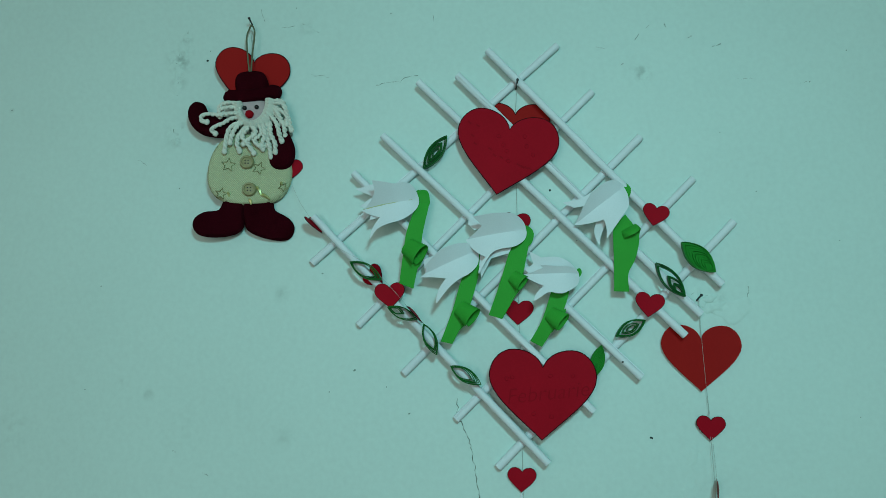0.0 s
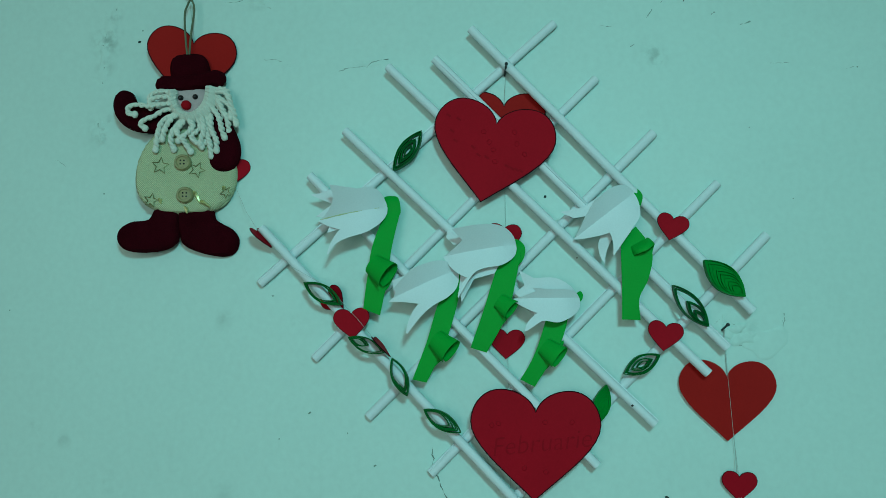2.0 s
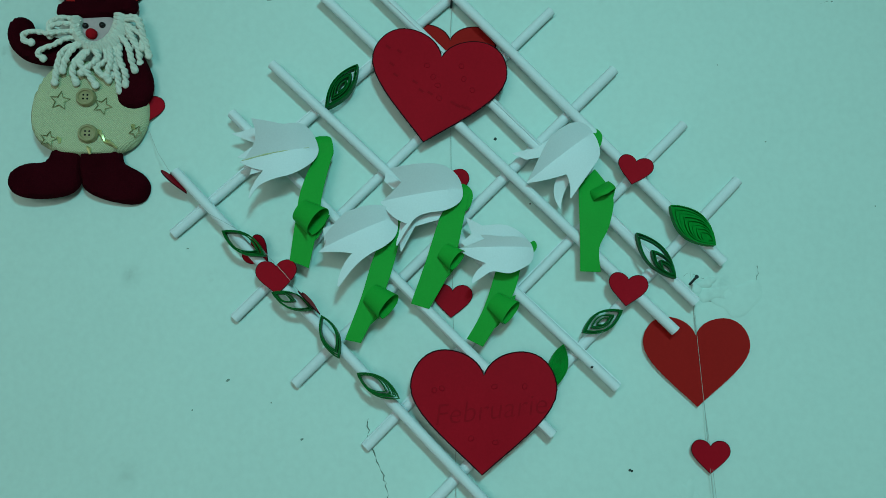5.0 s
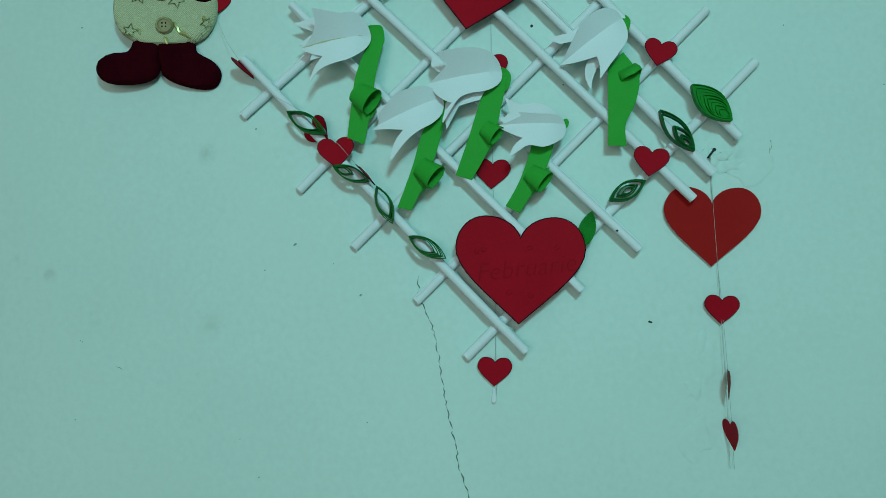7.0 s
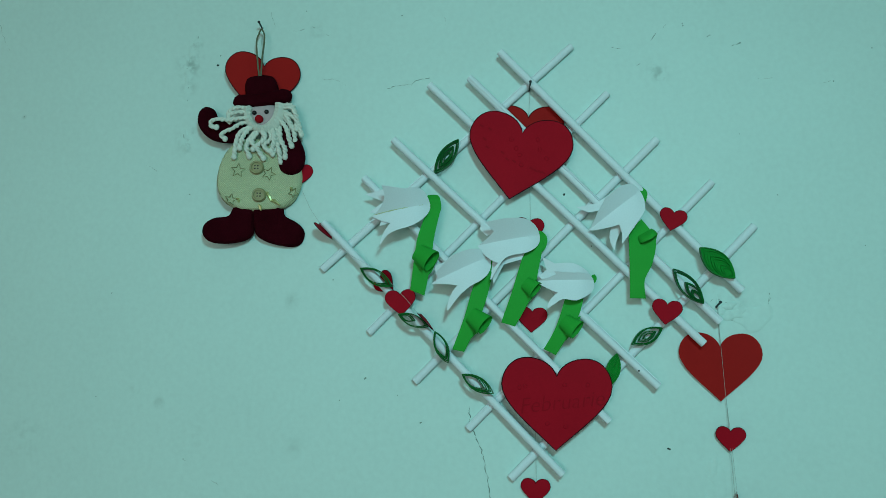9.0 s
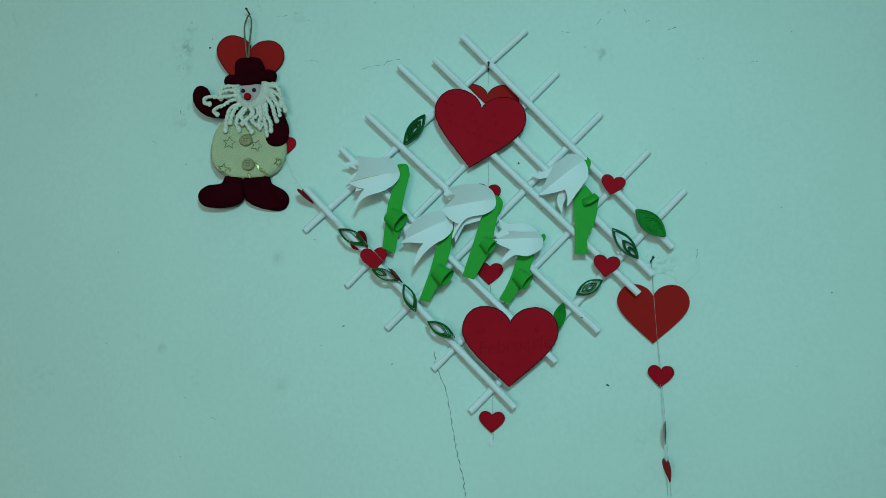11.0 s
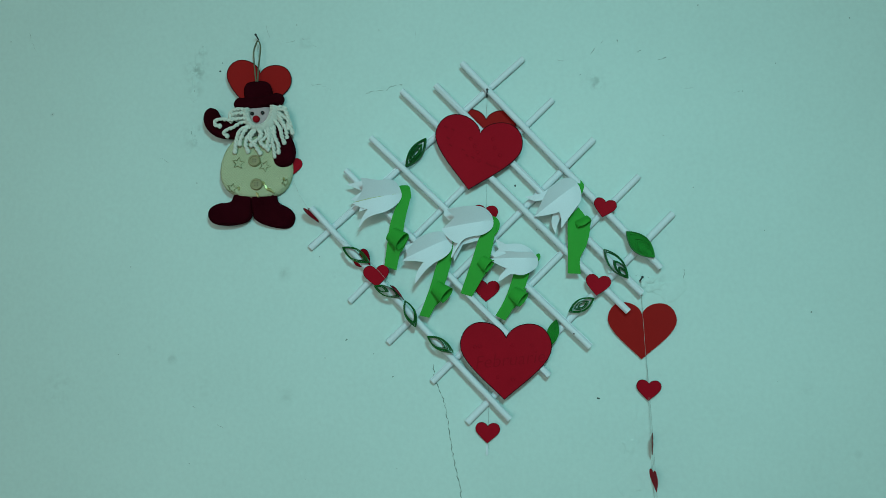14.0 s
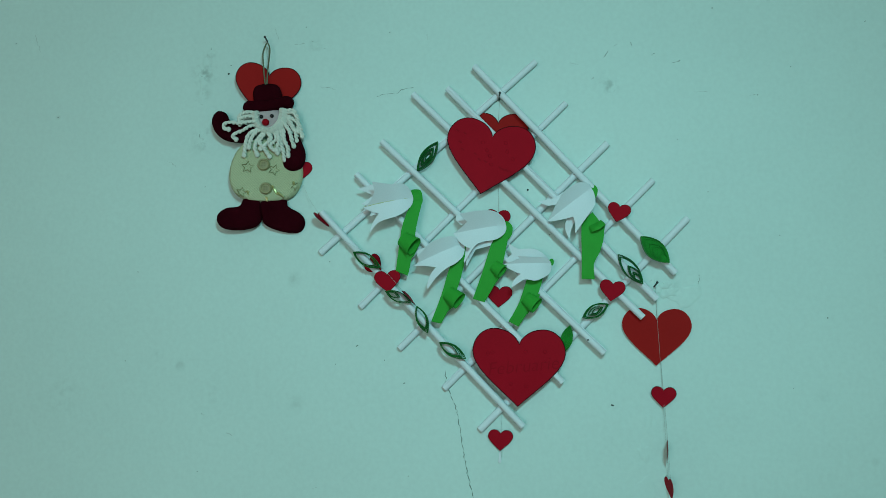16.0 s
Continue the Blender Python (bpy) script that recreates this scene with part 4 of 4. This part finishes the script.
    part("crack", tube(line, [r * (dash[k % 7] * rng.uniform(0.7, 1.3) if len(pts) > 8 else rng.choice(dash)) for k, _ in enumerate(line)], 4), CRACK if len(pts) > 8 or len(pts) < 3 else HAIR, WALL_OB, "thin dark crack in the plaster", False)
for p, r in (((-0.4649, 1.8757), 0.9), ((-0.1388, 1.8847), 1.0), ((-0.0484, 1.8762), 0.8), ((-0.2229, 1.8351), 1.3), ((-0.2206, 1.8444), 0.8), ((-0.2453, 1.7119), 0.9), ((0.2280, 1.8453), 0.8), ((0.2883, 1.8923), 0.9), ((0.4400, 1.8735), 1.0), ((0.3645, 1.8277), 0.8),
             ((0.0963, 1.7039), 1.5), ((0.2777, 1.6995), 0.8), ((0.2490, 1.7542), 0.7), ((0.3464, 1.6545), 0.7), ((0.3304, 1.7990), 0.9), ((-0.3153, 1.6217), 0.8), ((-0.0794, 1.5446), 1.1), ((-0.1021, 1.5255), 0.9), ((-0.3251, 1.5283), 0.6), ((-0.2397, 1.4734), 0.7), ((-0.0305, 1.5069), 0.9),
             ((0.1771, 1.4862), 1.2), ((0.1784, 1.4857), 1.2), ((0.3886, 1.5722), 0.9), ((0.3528, 1.5033), 0.7), ((-0.2439, 1.4161), 0.9), ((-0.0802, 1.5439), 1.0), ((-0.2415, 1.4744), 0.7), ((-0.1057, 1.3749), 0.8), ((-0.0262, 1.4145), 0.8), ((-0.0511, 1.5298), 0.7), ((-0.0311, 1.5065), 1.0), ((-0.4122, 1.7913), 1.0), ((-0.1096, 1.6311), 0.9)):
    bm = bmesh.new()
    bmesh.ops.create_icosphere(bm, subdivisions=1, radius=r * 0.0008, matrix=Matrix.Translation(spot(p, 0)) @ Matrix.Diagonal((rng.uniform(0.8, 1.4), 0.3, rng.uniform(0.7, 1.1), 1)))
    part("speck", bm, DIRT if r < 1.15 else GRIME, WALL_OB)


# ---- faint writing on the hearts: plain bars ----
def bars(parent, strokes, off):
    for (a, b), r in strokes:
        a, b = Vector(a), Vector(b)
        d = (b - a).normalized()
        n = Vector((-d.y, d.x)) * r
        part("faint_bar", sheet([a - n, b - n, b + n, a + n], lambda x, z: RISE[parent](x, z) + off, 0.00004, 0.004), FAINT, parent)


def ring_mark(parent, p, r):
    """A small hand-drawn loop."""
    pts = [Vector(p) + Vector((math.cos(t), math.sin(t))) * r * (1 + 0.12 * math.sin(2 * t + p[0] * 900)) for t in (2 * math.pi * i / 10 for i in range(10))]
    part("drawn_loop", tube([spot(q, RISE[parent](q.x, q.y) + 0.0003) for q in pts], 0.00034, 4, True), FAINT, parent)


def handwriting(parent, body, start, end, high):
    """A faint word lying on a heart, from start to end, high metres tall."""
    data = bpy.data.curves.new("word", "FONT")
    data.body, data.size, data.shear, data.resolution_u, data.offset = body, 1.0, 0.25, 3, -0.012
    maker = bpy.data.objects.new("word", data)
    scene.collection.objects.link(maker)
    me = bpy.data.meshes.new_from_object(maker.evaluated_get(bpy.context.evaluated_depsgraph_get()))
    bpy.data.objects.remove(maker)
    a, b = Vector(start), Vector(end)
    xs, ys = [v.co.x for v in me.vertices], [v.co.y for v in me.vertices]
    u = (b - a).normalized()
    v = Vector((-u.y, u.x))
    bm = bmesh.new()
    bm.from_mesh(me)
    bpy.data.meshes.remove(me)
    for w in bm.verts:
        q = a + u * ((w.co.x - min(xs)) / (max(xs) - min(xs)) * (b - a).length) + v * (w.co.y / max(ys) * high)
        w.co = spot(q, RISE[parent](q.x, q.y) + 0.0006)
    part("handwritten_word", bm, FAINT, parent, "faint dark handwriting", False)


handwriting(LOW, "Februarie", (0.0555, 1.5155), (0.1250, 1.5225), 0.0125)
for p in ((0.0545, 1.5372), (0.0592, 1.5382), (0.0920, 1.5390), (0.1110, 1.5390), (0.0770, 1.5075), (0.0920, 1.5050)):
    ring_mark(LOW, p, 0.0016)
for p in ((0.0740, 1.7500), (0.0755, 1.7410), (0.0810, 1.7330), (0.0510, 1.7510), (0.0550, 1.7430), (0.0580, 1.7370), (0.0590, 1.7280)):
    ring_mark(BIG, p, 0.0017)
bars(BIG, [((a, (a[0] + 0.0030, a[1] - 0.0022)), 0.0008) for a in ((0.0665, 1.7255), (0.0700, 1.7235), (0.0735, 1.7225), (0.0765, 1.7215), (0.0235, 1.7650), (0.0310, 1.7620), (0.0260, 1.7530), (0.0285, 1.7455), (0.0415, 1.7405), (0.0455, 1.7345), (0.0515, 1.7325))], 0.0006)


# ---- lumps of old filler in the plaster ----
def patch(p, rx, rz, high, seed):
    rng = random.Random(seed)
    wob = [rng.uniform(0.5, 1.35) for _ in range(11)]
    ol = smooth_loop([Vector(p) + Vector((math.cos(a) * rx, math.sin(a) * rz)) * k for k, a in ((w, 2 * math.pi * i / 11) for i, w in enumerate(wob))], 4)
    part("filler_patch", pad(ol, -0.0001, high, 0.0030, 0.0015), WALL, WALL_OB, "rough lump of painted filler")


patch((0.2330, 1.6045), 0.007, 0.004, 0.0013, 21)
patch((0.2235, 1.6030), 0.004, 0.009, 0.0009, 22)
patch((0.2369, 1.5970), 0.010, 0.006, 0.0010, 1)
patch((0.2495, 1.5960), 0.014, 0.014, 0.0006, 2)
patch((0.2060, 1.4400), 0.006, 0.010, 0.0005, 24)
patch((0.2120, 1.4700), 0.005, 0.010, 0.0005, 25)
patch((0.2091, 1.4063), 0.012, 0.018, 0.0004, 4)
patch((0.2163, 1.4579), 0.006, 0.013, 0.0003, 5)
patch((-0.2465, 1.8530), 0.006, 0.012, 0.0005, 6)
patch((-0.2514, 1.8257), 0.005, 0.014, 0.0005, 7)
patch((-0.2526, 1.8093), 0.006, 0.008, 0.0004, 8)
patch((-0.2505, 1.7625), 0.007, 0.010, 0.0006, 9)
patch((-0.0380, 1.8119), 0.012, 0.003, 0.0004, 10)
patch((-0.1276, 1.8647), 0.010, 0.003, 0.0004, 11)
